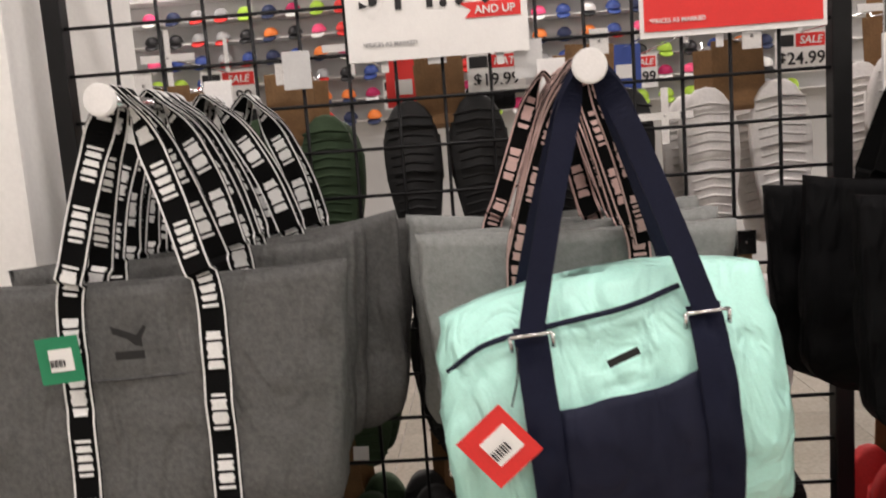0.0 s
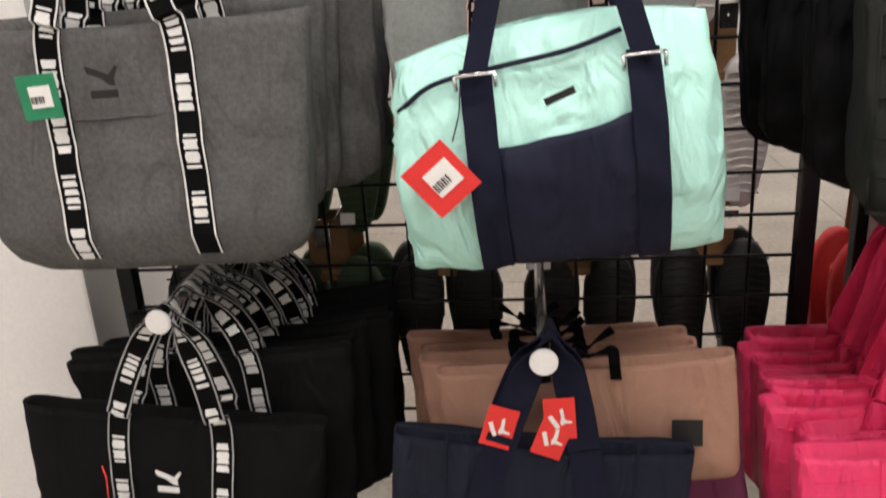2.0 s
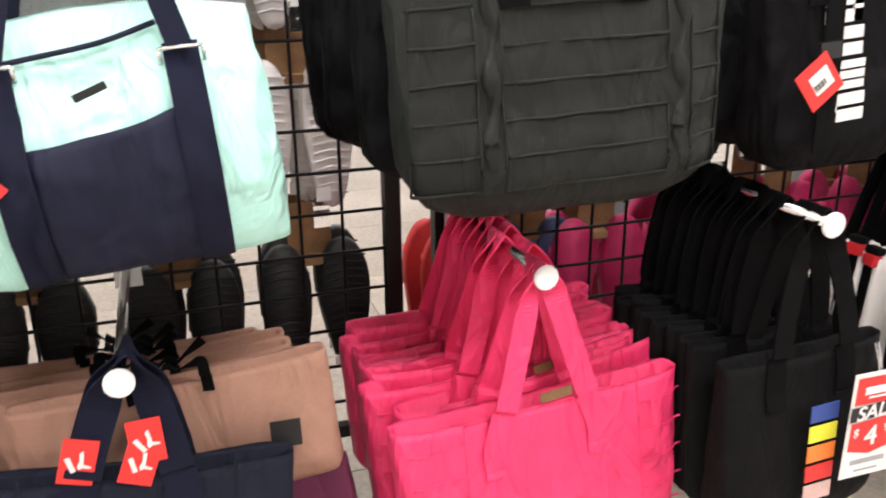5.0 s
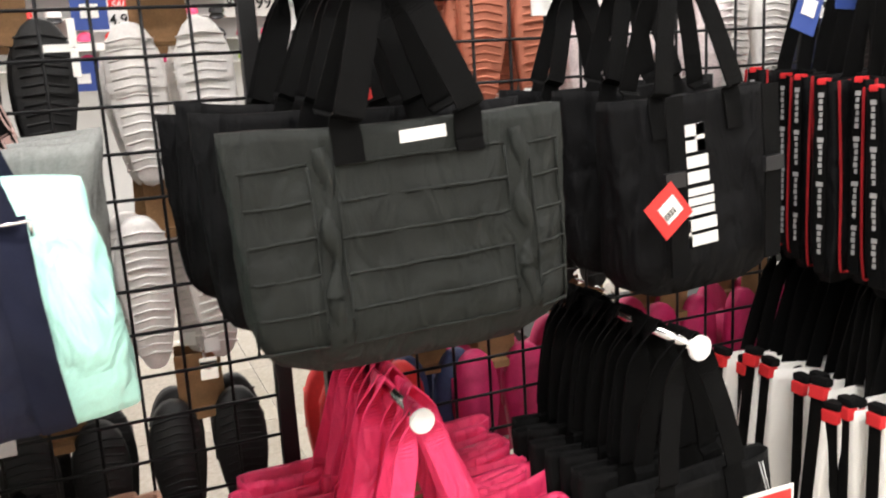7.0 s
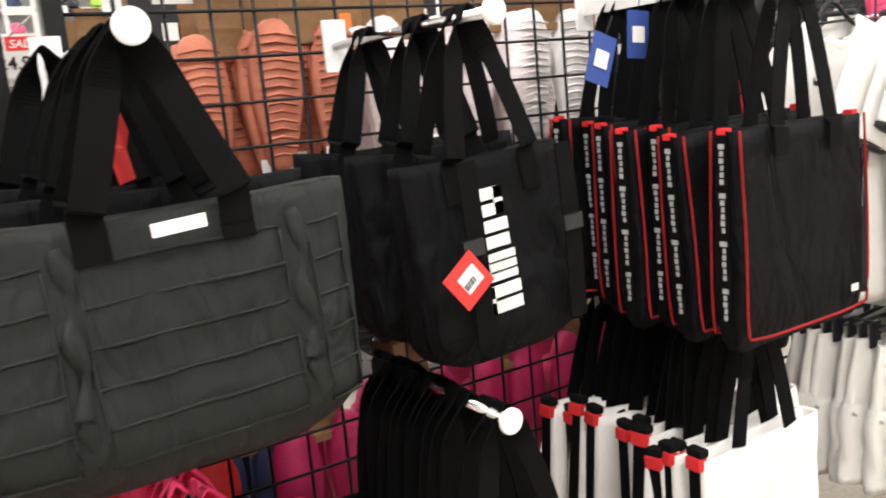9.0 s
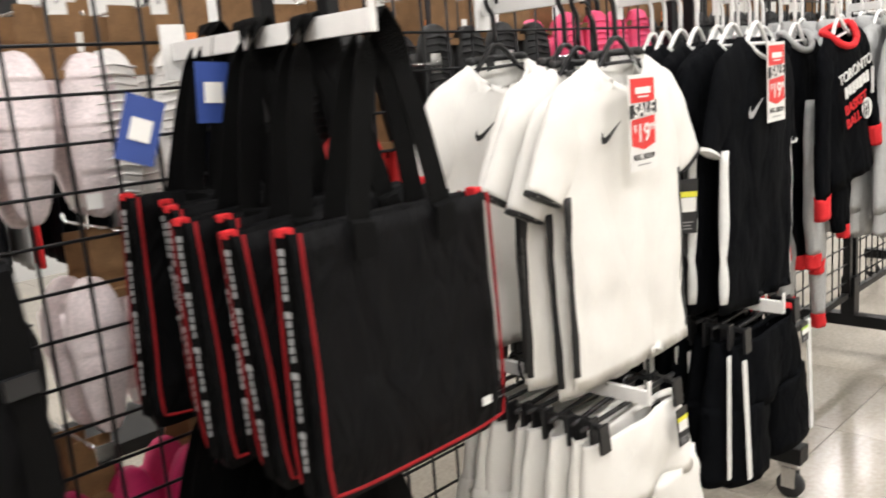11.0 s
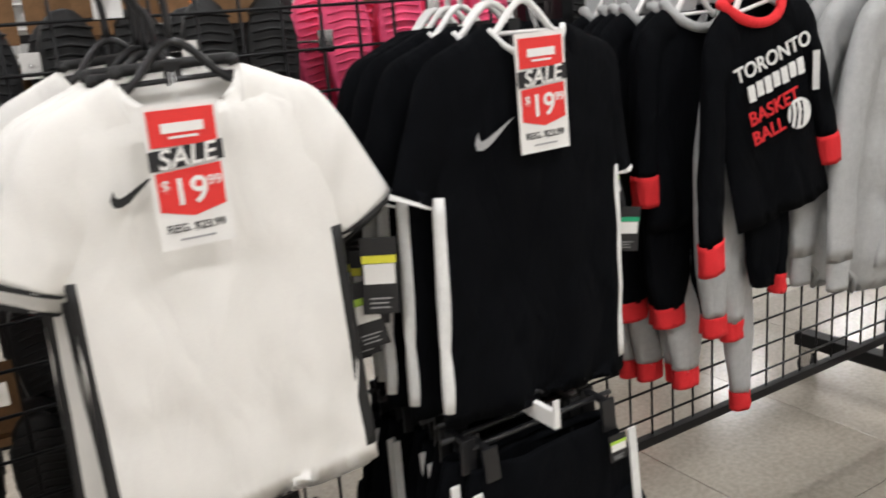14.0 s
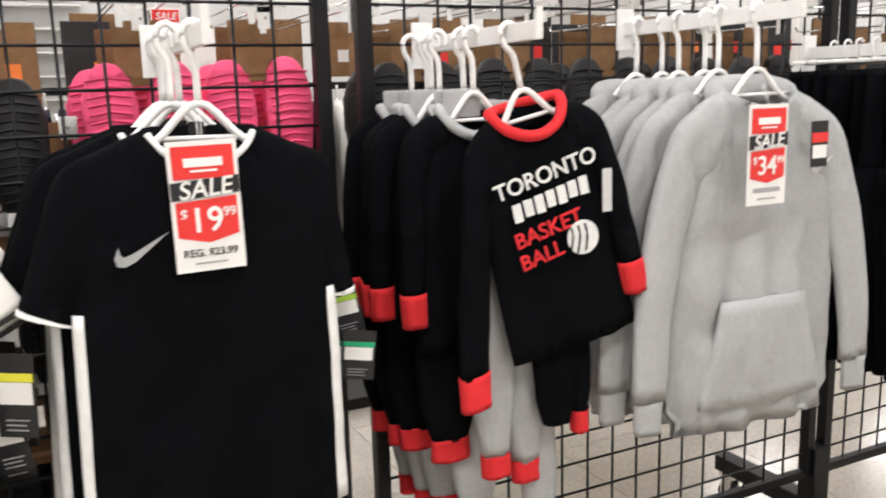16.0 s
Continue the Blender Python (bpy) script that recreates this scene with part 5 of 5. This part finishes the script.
# ---- slides hung on the far side of the grids ----
def slide_pair(color, n=1):
    e = tagged(empty("slide_pair"), "pair of %s foam slides on a brown card" % NAMES[color], "slides", "hanging slides")
    mt = FOAM[color]
    for s in (-1, 1):
        out = []
        for k in range(28):
            a = 2 * math.pi * k / 28
            z = 0.14 * math.sin(a)
            w = 0.047 + 0.008 * (z / 0.14) + 0.003 * math.sin(3 * a)
            out.append((w * math.copysign(abs(math.cos(a)) ** 0.8, math.cos(a)), z))
        b = bmesh.new()
        front = [Vector((x + s * 0.058, -0.002, z - 0.14)) for x, z in out]
        f2 = [Vector((x * 0.93 + s * 0.058, -0.012, z * 0.97 - 0.14)) for x, z in out]
        back = [Vector((x + s * 0.058, 0.016, z - 0.14)) for x, z in out]
        loft(b, [back, front, f2])
        so = part("sole", b, mt, e)
        if color in ("black", "green", "pink", "white", "coral"):
            rb = bmesh.new()
            for i in range(15):
                z = -0.030 - i * 0.0155
                ww = 0.034 + 0.008 * (z + 0.14) / 0.14
                vv = [(s * 0.058 - ww, -0.0135, z - 0.003), (s * 0.058, -0.0145, z + 0.003), (s * 0.058 + ww, -0.0135, z - 0.003)]
                tube(rb, vv, 0.0021, 4)
            part("tread", rb, mt, so, "moulded tread ribs")
        st = bmesh.new()
        fr = [(Vector((s * 0.058 - 0.048, 0.012, -0.10)), Vector((0, 0, 1)), Vector((0, 1, 0)))]
        pth = smooth_path([(s * 0.058 - 0.047, 0.010, -0.10), (s * 0.058 - 0.035, 0.045, -0.10), (s * 0.058, 0.058, -0.10), (s * 0.058 + 0.035, 0.045, -0.10), (s * 0.058 + 0.047, 0.010, -0.10)], 4)
        ribbon(st, [(p, Vector((0, 0, 1)), (Vector((s * 0.058, 0, -0.1)) - p).normalized()) for p in pth], 0.075, 0.006)
        part("strap", st, mt, e)
    part("card", boxes((-0.042, 0.042, 0.020, 0.0225, -0.045, 0.075), bevel=0.001), KRAFT, e, "brown cardboard hanger", False)
    part("tab", boxes((-0.018, 0.018, -0.004, 0.020, -0.045, -0.030)), KRAFT, e, "", False)
    part("sticker", boxes((0.024, 0.052, -0.0165, -0.0150, -0.262, -0.236)), WHITE_CARD, e, "small white price sticker", False)
    return e


NAMES = dict(green="dark green", black="black", white="off-white", coral="terracotta", marble="white and pink marbled", magenta="magenta", pink="neon pink", red="red", navy="navy blue")


def peg(x, y, z, depth):
    e = tagged(empty("peg_hook", pose(x, y, z)), "thin chrome peg hook on the far side of the grid", "peg hook", "peg hooks")
    part("wire", tube(bmesh.new(), [(0, 0.0065, 0), (0, depth, 0.004), (0, depth + 0.012, 0.018)], 0.003, 6), CHROME, e)
    part("plate", boxes((-0.015, 0.015, 0.0066, 0.009, -0.02, 0.02)), CHROME, e, smooth=False)


def grid_y(x):
    """The plane of the grid that is nearest to x."""
    return min(GRIDS, key=lambda g: max(g[0] - x, x - g[1], 0.0))[2]


def back_arm(e, x, y, z):
    """A thin wire arm from the grid to a card at y, at the height z of the card."""
    d = grid_y(x) - y
    a = part("arm", tube(bmesh.new(), [(0, 0.0015, z), (0, d + 0.0055, z)], 0.002, 5), CHROME, e, "thin wire arm")
    part("plate", boxes((-0.045, 0.045, d + 0.0066, d + 0.0085, z - 0.006, z + 0.006), (-0.006, 0.006, d + 0.0068, d + 0.0083, z - 0.045, z + 0.045)), CHROME, a, "", False)


PAIRS = {}
ROWS_OF = [
    # colour, x, top z, grid y
    ("green", -0.545, 1.37, 1.38), ("green", -0.310, 1.375, 1.38), ("black", -0.060, 1.39, 1.38), ("black", 0.200, 1.385, 1.38), ("white", 0.440, 1.375, 1.38),
    ("green", -0.500, 1.02, 1.38), ("green", -0.270, 1.02, 1.38), ("black", -0.030, 1.03, 1.38), ("black", 0.200, 1.03, 1.38), ("white", 0.425, 1.045, 1.38),
    ("black", -0.540, 0.68, 1.38), ("green", -0.290, 0.685, 1.38), ("black", -0.075, 0.690, 1.38), ("black", 0.200, 0.685, 1.38), ("black", 0.445, 0.700, 1.38),
    ("white", 0.750, 1.41, 1.36), ("coral", 1.095, 1.455, 1.36), ("coral", 0.965, 1.44, 1.40), ("marble", 1.340, 1.455, 1.36), ("marble", 1.530, 1.46, 1.36), ("white", 1.700, 1.460, 1.36),
    ("black", 0.800, 1.05, 1.36), ("black", 1.070, 1.06, 1.36), ("black", 1.330, 1.06, 1.36), ("marble", 1.600, 1.08, 1.36),
    ("red", 0.760, 0.70, 1.36), ("navy", 0.905, 0.69, 1.40), ("magenta", 1.045, 0.69, 1.36), ("magenta", 1.270, 0.715, 1.36), ("magenta", 1.490, 0.72, 1.36), ("magenta", 1.740, 0.72, 1.36),
    ("black", 2.140, 1.480, 1.27), ("black", 2.390, 1.485, 1.27), ("black", 2.630, 1.490, 1.27), ("pink", 2.900, 1.515, 1.27), ("pink", 3.125, 1.520, 1.27),
    ("red", 2.165, 1.275, 1.26), ("black", 2.390, 1.17, 1.27), ("black", 2.640, 1.17, 1.27), ("black", 2.880, 1.17, 1.27), ("black", 3.100, 1.17, 1.27),
    ("black", 2.265, 1.33, 1.40), ("black", 2.515, 1.33, 1.40), ("black", 2.765, 1.33, 1.40), ("black", 2.265, 1.00, 1.40), ("black", 2.515, 1.00, 1.40),
    ("black", 2.120, 0.82, 1.27), ("black", 2.400, 0.82, 1.27), ("black", 2.660, 0.82, 1.27),
    ("black", 3.450, 1.510, 1.25), ("black", 3.700, 1.515, 1.25), ("black", 3.950, 1.515, 1.25), ("black", 4.200, 1.515, 1.25), ("black", 4.450, 1.515, 1.25), ("black", 4.850, 1.52, 1.25), ("black", 5.150, 1.52, 1.25), ("black", 5.450, 1.52, 1.25),
]
rnd = random.Random(5)
for col, px, pz, py in ROWS_OF:
    gy = grid_y(px)
    peg(px, gy, pz + 0.07, 0.30 + py - gy)
    for k in range(2):
        q = pose(px + rnd.uniform(-0.012, 0.012) - 0.012 * k, py + 0.075 + k * 0.10, pz - 0.008 * k, 0, rnd.uniform(-3, 3), rnd.uniform(-7, 7))
        if col not in PAIRS:
            PAIRS[col] = slide_pair(col)
            PAIRS[col].matrix_basis = q
        else:
            copy_thing(PAIRS[col], q)



# ---- price cards and signs ----
def price_card(x, y, z, head, price, w=0.115, h=0.080):
    e = tagged(empty("price_card", pose(x, y, z)), "white price card with red heading above the slides", "price card", "price cards")
    card(e, "card", w, h, WHITE_CARD, pose(0, 0, 0), 0.0016)
    part("heading_block", boxes((-w * 0.10, w * 0.46, -0.002, -0.001, h * 0.12, h * 0.44)), RED_CARD, e, "red heading block", False)
    part("wordmark", boxes((-w * 0.46, -w * 0.14, -0.002, -0.001, h * 0.14, h * 0.42)), BLACK_CARD, e, "plain black wordmark block", False)
    glyphs(head, h * 0.26, WHITE_CARD, e, pose(w * 0.18, -0.0028, h * 0.19, 90, 0, 0), shear=0.2)
    glyphs(price, h * 0.42, PRINT_BLACK, e, pose(0, -0.0028, -h * 0.30, 90, 0, 0))
    part("holder", boxes((-0.004, 0.004, 0.0012, 0.004, 0, h * 1.3)), WHITE_PLASTIC, e, smooth=False)
    back_arm(e, x, y, h * 0.46)
    return e


price_card(0.042, 1.72, 1.440, "HATS", "$19.99")
price_card(-0.500, 1.72, 1.445, "SALE", "$19.99")
price_card(0.640, 1.72, 1.435, "SALE", "$24.99", 0.10)
price_card(-0.200, 2.30, 1.44, "SALE", "$19.99", 0.10)
price_card(0.390, 2.10, 1.44, "SALE", "$14.99", 0.10)
for k, (x, z) in enumerate(((2.15, 1.60), (2.98, 1.60), (1.30, 1.56), (1.62, 1.60), (0.93, 1.55))):
    price_card(x, 1.62, z, "SALE", "$24.99", 0.10)

sg = tagged(empty("shelf_sign", pose(-0.055, 1.356, 1.555)), "white shelf sign with black price and red arrow on the grid", "shelf sign", "shelf signs")
card(sg, "board", 0.285, 0.215, WHITE_CARD, pose(0, 0, 0), 0.003)
glyphs("$14.99", 0.082, PRINT_BLACK, sg, pose(-0.01, -0.003, -0.030, 90, 0, 0))
b = bmesh.new()
prism(b, [(0.035, -0.028), (0.132, -0.028), (0.132, -0.052), (0.045, -0.052), (0.055, -0.040)], -0.0022, 0.0008)
part("arrow", b, RED_CARD, sg, "red arrow block", False)
glyphs("AND UP", 0.017, WHITE_CARD, sg, pose(0.092, -0.0042, -0.046, 90, 0, 0))
glyphs("*PRICES AS MARKED", 0.0095, PRINT_GREY, sg, pose(-0.075, -0.003, -0.085, 90, 0, 0))
part("clip", boxes((-0.02, 0.02, 0.002, 0.030, 0.06, 0.085)), WHITE_PLASTIC, sg, smooth=False)
s2 = tagged(empty("shelf_sign", pose(0.402, 1.356, 1.560)), "red shelf sign with a white border on the grid", "shelf sign", "shelf signs")
card(s2, "board", 0.285, 0.220, WHITE_CARD, pose(0, 0, 0), 0.003)
card(s2, "panel", 0.272, 0.205, RED_CARD, pose(0, -0.0026, 0.002), 0.0016, "red printed panel")
glyphs("*PRICES AS MARKED", 0.0095, WHITE_CARD, s2, pose(-0.085, -0.0045, -0.088, 90, 0, 0))
part("clip", boxes((-0.02, 0.02, 0.002, 0.030, 0.06, 0.085)), WHITE_PLASTIC, s2, smooth=False)
sale_tag(1.150, 0.785, 0.545, '4')
for nm, cx, cy, cz, cw, ch, cm in (('red', -0.145, 1.72, 1.435, 0.07, 0.10, RED_CARD), ('blue', 0.335, 1.95, 1.445, 0.075, 0.10, BLUE_CARD), ('white', 0.30, 2.0, 1.30, 0.08, 0.07, BLUE_CARD)):
    hh = tagged(empty('header_card', pose(cx, cy, cz)), 'plain %s printed header card among the slides' % nm, 'header card', 'header cards')
    card(hh, 'card', cw, ch, cm, pose(0, 0, 0), 0.002)
    card(hh, 'mark', cw * 0.5, ch * 0.3, WHITE_CARD, pose(0, -0.002, -ch * 0.1), 0.001)
    back_arm(hh, cx, cy, ch * 0.42)
for hx, hz, hy in ((-0.285, 1.445, 1.35), (0.085, 1.435, 1.35), (-0.02, 0.80, 1.35), (0.118, 0.825, 1.352)):
    tagged(card(None, "hook_backplate", 0.045, 0.060, CLEAR_PLASTIC, pose(hx, hy + 0.018, hz), 0.003), "pale plastic backplate clipped on the grid", "hook plate", "hook plates")


# ---- stock on the far racks ----
def boxed(x, y, z, w, h, mt, stripe):
    e = tagged(empty("shoe_box_card", pose(x, y, z)), "brown card header with a small label on the far rack", "card header", "card headers")
    part("card", boxes((-w / 2, w / 2, -0.004, 0.004, -h / 2, h / 2), bevel=0.002), mt, e, smooth=False)
    card(e, "label", w * 0.25, h * 0.22, stripe, pose(w * 0.1, -0.005, -h * 0.12), 0.001)
    back_arm(e, x, y, h * 0.44)
    return e


rnd = random.Random(11)
for i in range(24):
    x = 0.95 + i * 0.215
    for r in range(2):
        if rnd.random() < 0.86:
            boxed(x + rnd.uniform(-0.03, 0.03), 1.82 + 0.14 * r + rnd.uniform(-0.02, 0.02), 1.50 + 0.02 * r + 0.008 * i / 2, rnd.uniform(0.11, 0.16), rnd.uniform(0.14, 0.20), rnd.choice((KRAFT, KRAFT, KRAFT, BLACK_CARD, BLACK_CARD, WHITE_CARD)), rnd.choice((WHITE_CARD, WHITE_CARD, RED_CARD, ORANGE_CARD)))


def cap(mt, peak):
    e = tagged(empty("baseball_cap"), "peaked cap on the far wall display", "cap", "caps on the far wall")
    b = bmesh.new()
    bmesh.ops.create_uvsphere(b, u_segments=14, v_segments=8, radius=0.085)
    bmesh.ops.delete(b, geom=[v for v in b.verts if v.co.z < -0.02], context="VERTS")
    part("crown", b, mt, e)
    p = bmesh.new()
    bmesh.ops.create_cone(p, cap_ends=True, segments=18, radius1=0.078, radius2=0.070, depth=0.012, matrix=Matrix.Translation((0, -0.075, -0.025)) @ Matrix.Rotation(radians(18), 4, "X"))
    part("peak", p, peak, e)
    return e


CAPS = [(FOAM["navy"], FOAM["navy"]), (ORANGE_CARD, FOAM["navy"]), (PRINT_GREY, RED_CARD), (BLUE_CARD, BLUE_CARD), (RED_CARD, RED_CARD), (BLACK_CARD, BLACK_CARD), (WHITE_CARD, BLACK_CARD), (FOAM["magenta"], PRINT_WHITE), (LIME, LIME), (FOAM["pink"], WHITE_CARD), (BLUE_CARD, RED_CARD)]
MADE = {}
FW = 6.75
for r in range(6):
    for i in range(27):
        k = rnd.choice(range(len(CAPS)))
        q = pose(-2.55 + i * 0.192, FW + 0.03, 1.49 + r * 0.175, 15, 0, rnd.uniform(-10, 10)) @ Matrix.Scale(0.84, 4)
        if i in (11, 12) or (r == 0 and i < 3):
            continue
        if k not in MADE:
            MADE[k] = cap(*CAPS[k])
            MADE[k].matrix_basis = q
        else:
            copy_thing(MADE[k], q)
for r in range(7):
    sh = tagged(link("wall_rail", boxes((-3.2, 3.2, FW + 0.025, Y1 - 0.002, 1.462 + r * 0.175, 1.474 + r * 0.175)), WHITE_METAL, None, False), "thin pale display rail on the far wall", "wall rail", "wall rails")


def gym_bag(m, mt):
    e = tagged(empty("gym_bag", m), "small sports duffel hung on the far display", "gym bag", "far gym bags")
    b = bmesh.new()
    loft(b, [ring(x, 0, 0, 0.001, 0.001, 4) and [Vector((x, 0.085 * c * math.cos(2 * math.pi * k / 16), 0.085 * c * math.sin(2 * math.pi * k / 16))) for k in range(16)] for x, c in ((-0.18, 0.75), (-0.165, 1.0), (0, 1.05), (0.165, 1.0), (0.18, 0.75))])
    part("body", b, mt, e)
    h = bmesh.new()
    tube(h, smooth_path([(-0.08, -0.06, 0.06), (-0.04, -0.03, 0.19), (0.04, -0.03, 0.19), (0.08, -0.06, 0.06)], 5), 0.008, 6)
    part("handle", h, BLACK_WEB, e)
    return e


for x, y, z, mt in ((-2.05, 4.4, 1.62, FOAM["pink"]), (-2.40, 4.4, 1.62, BLACK_NYLON), (-2.35, 4.4, 1.95, BLACK_NYLON), (-0.45, 6.3, 1.95, BLACK_NYLON), (0.1, 6.3, 1.55, BLACK_NYLON)):
    gym_bag(pose(x, y, z), mt)

# far racks of folded and hanging stock behind the slides
def far_rack(x0, x1, y):
    e = tagged(empty("stock_rack", pose(x0, y, FLOOR)), "dark display rack with hanging stock across the aisle", "stock rack", "far racks")
    w = x1 - x0
    for x in (0, w):
        part("post", boxes((x - 0.015, x + 0.015, -0.015, 0.015, 0, 1.42)), BLACK_PAINT, e, smooth=False)
    part("rail", boxes((0.015, w - 0.015, -0.012, 0.012, 1.39, 1.42)), BLACK_PAINT, e, smooth=False)
    part("base", boxes((0.015, w - 0.015, -0.2, 0.2, 0.0, 0.05)), BLACK_PAINT, e, smooth=False)
    return e


for fx0, fx1, fy in ((-2.2, -0.9, 3.4), (1.9, 3.4, 3.2), (3.6, 5.1, 3.2), (5.3, 6.0, 3.2)):
    far_rack(fx0, fx1, fy)
COLS = [BLACK_JERSEY, BLACK_JERSEY, GREY_JERSEY, NAVY, RED_CLOTH, WHITE_CLOTH, BLACK_JERSEY]
GARM = {}
for fx0, fx1, fy in ((-2.2, -0.9, 3.4), (1.9, 3.4, 3.2), (3.6, 5.1, 3.2), (5.3, 6.0, 3.2)):
    n = int((fx1 - fx0 - 0.1) / 0.055)
    for i in range(n):
        k = rnd.randrange(len(COLS))
        q = pose(fx0 + 0.06 + i * 0.055, fy, FLOOR + 1.38, 0, 0, 82 + rnd.uniform(-8, 8))
        if k not in GARM:
            g = tagged(empty("hung_garment"), "folded-shoulder garment hanging on a rack across the aisle", "garment", "far garments")
            bm, _ = torso([(-0.62, 0.20, 0.016), (-0.2, 0.20, 0.018), (-0.10, 0.16, 0.015), (-0.04, 0.06, 0.012)], 100.0 + k, 0.0, 0.004)
            part("body", bm, COLS[k], g)
            hanger(g, WHITE_PLASTIC, 0.15, 0.05)
            GARM[k] = g
            g.matrix_basis = q
        else:
            copy_thing(GARM[k], q)

# ---- floor tiles ----
TS = 0.60
tm = None
rest = bmesh.new()
for i in range(int((X1 - X0) / TS)):
    for j in range(int((Y1 - Y0) / TS)):
        x, y = X0 + i * TS, Y0 + j * TS
        if 1.0 < x < 7.5 and y < 4.2 or (-2 < x <= 1.0 and 0.5 < y < 4.2):
            if tm is None:
                b = boxes((0.0015, TS - 0.0015, 0.0015, TS - 0.0015, -0.0035, 0.0))
                bmesh.ops.bevel(b, geom=[q for q in b.edges if q.verts[0].co.z > -0.001 and q.verts[1].co.z > -0.001], offset=0.001, segments=1, affect="EDGES")
                ob = part("tile", b, TILE, floor, smooth=False)
                tm = ob.data
            else:
                ob = new("tile", tm)
                ob.parent = floor
            ob.location = (x, y, FLOOR)
        else:
            box(rest, x + 0.0015, x + TS - 0.0015, y + 0.0015, y + TS - 0.0015, FLOOR - 0.0035, FLOOR)
tagged(part("tiles", rest, TILE, floor, smooth=False), "remaining polished floor tiles", kind="stuff")
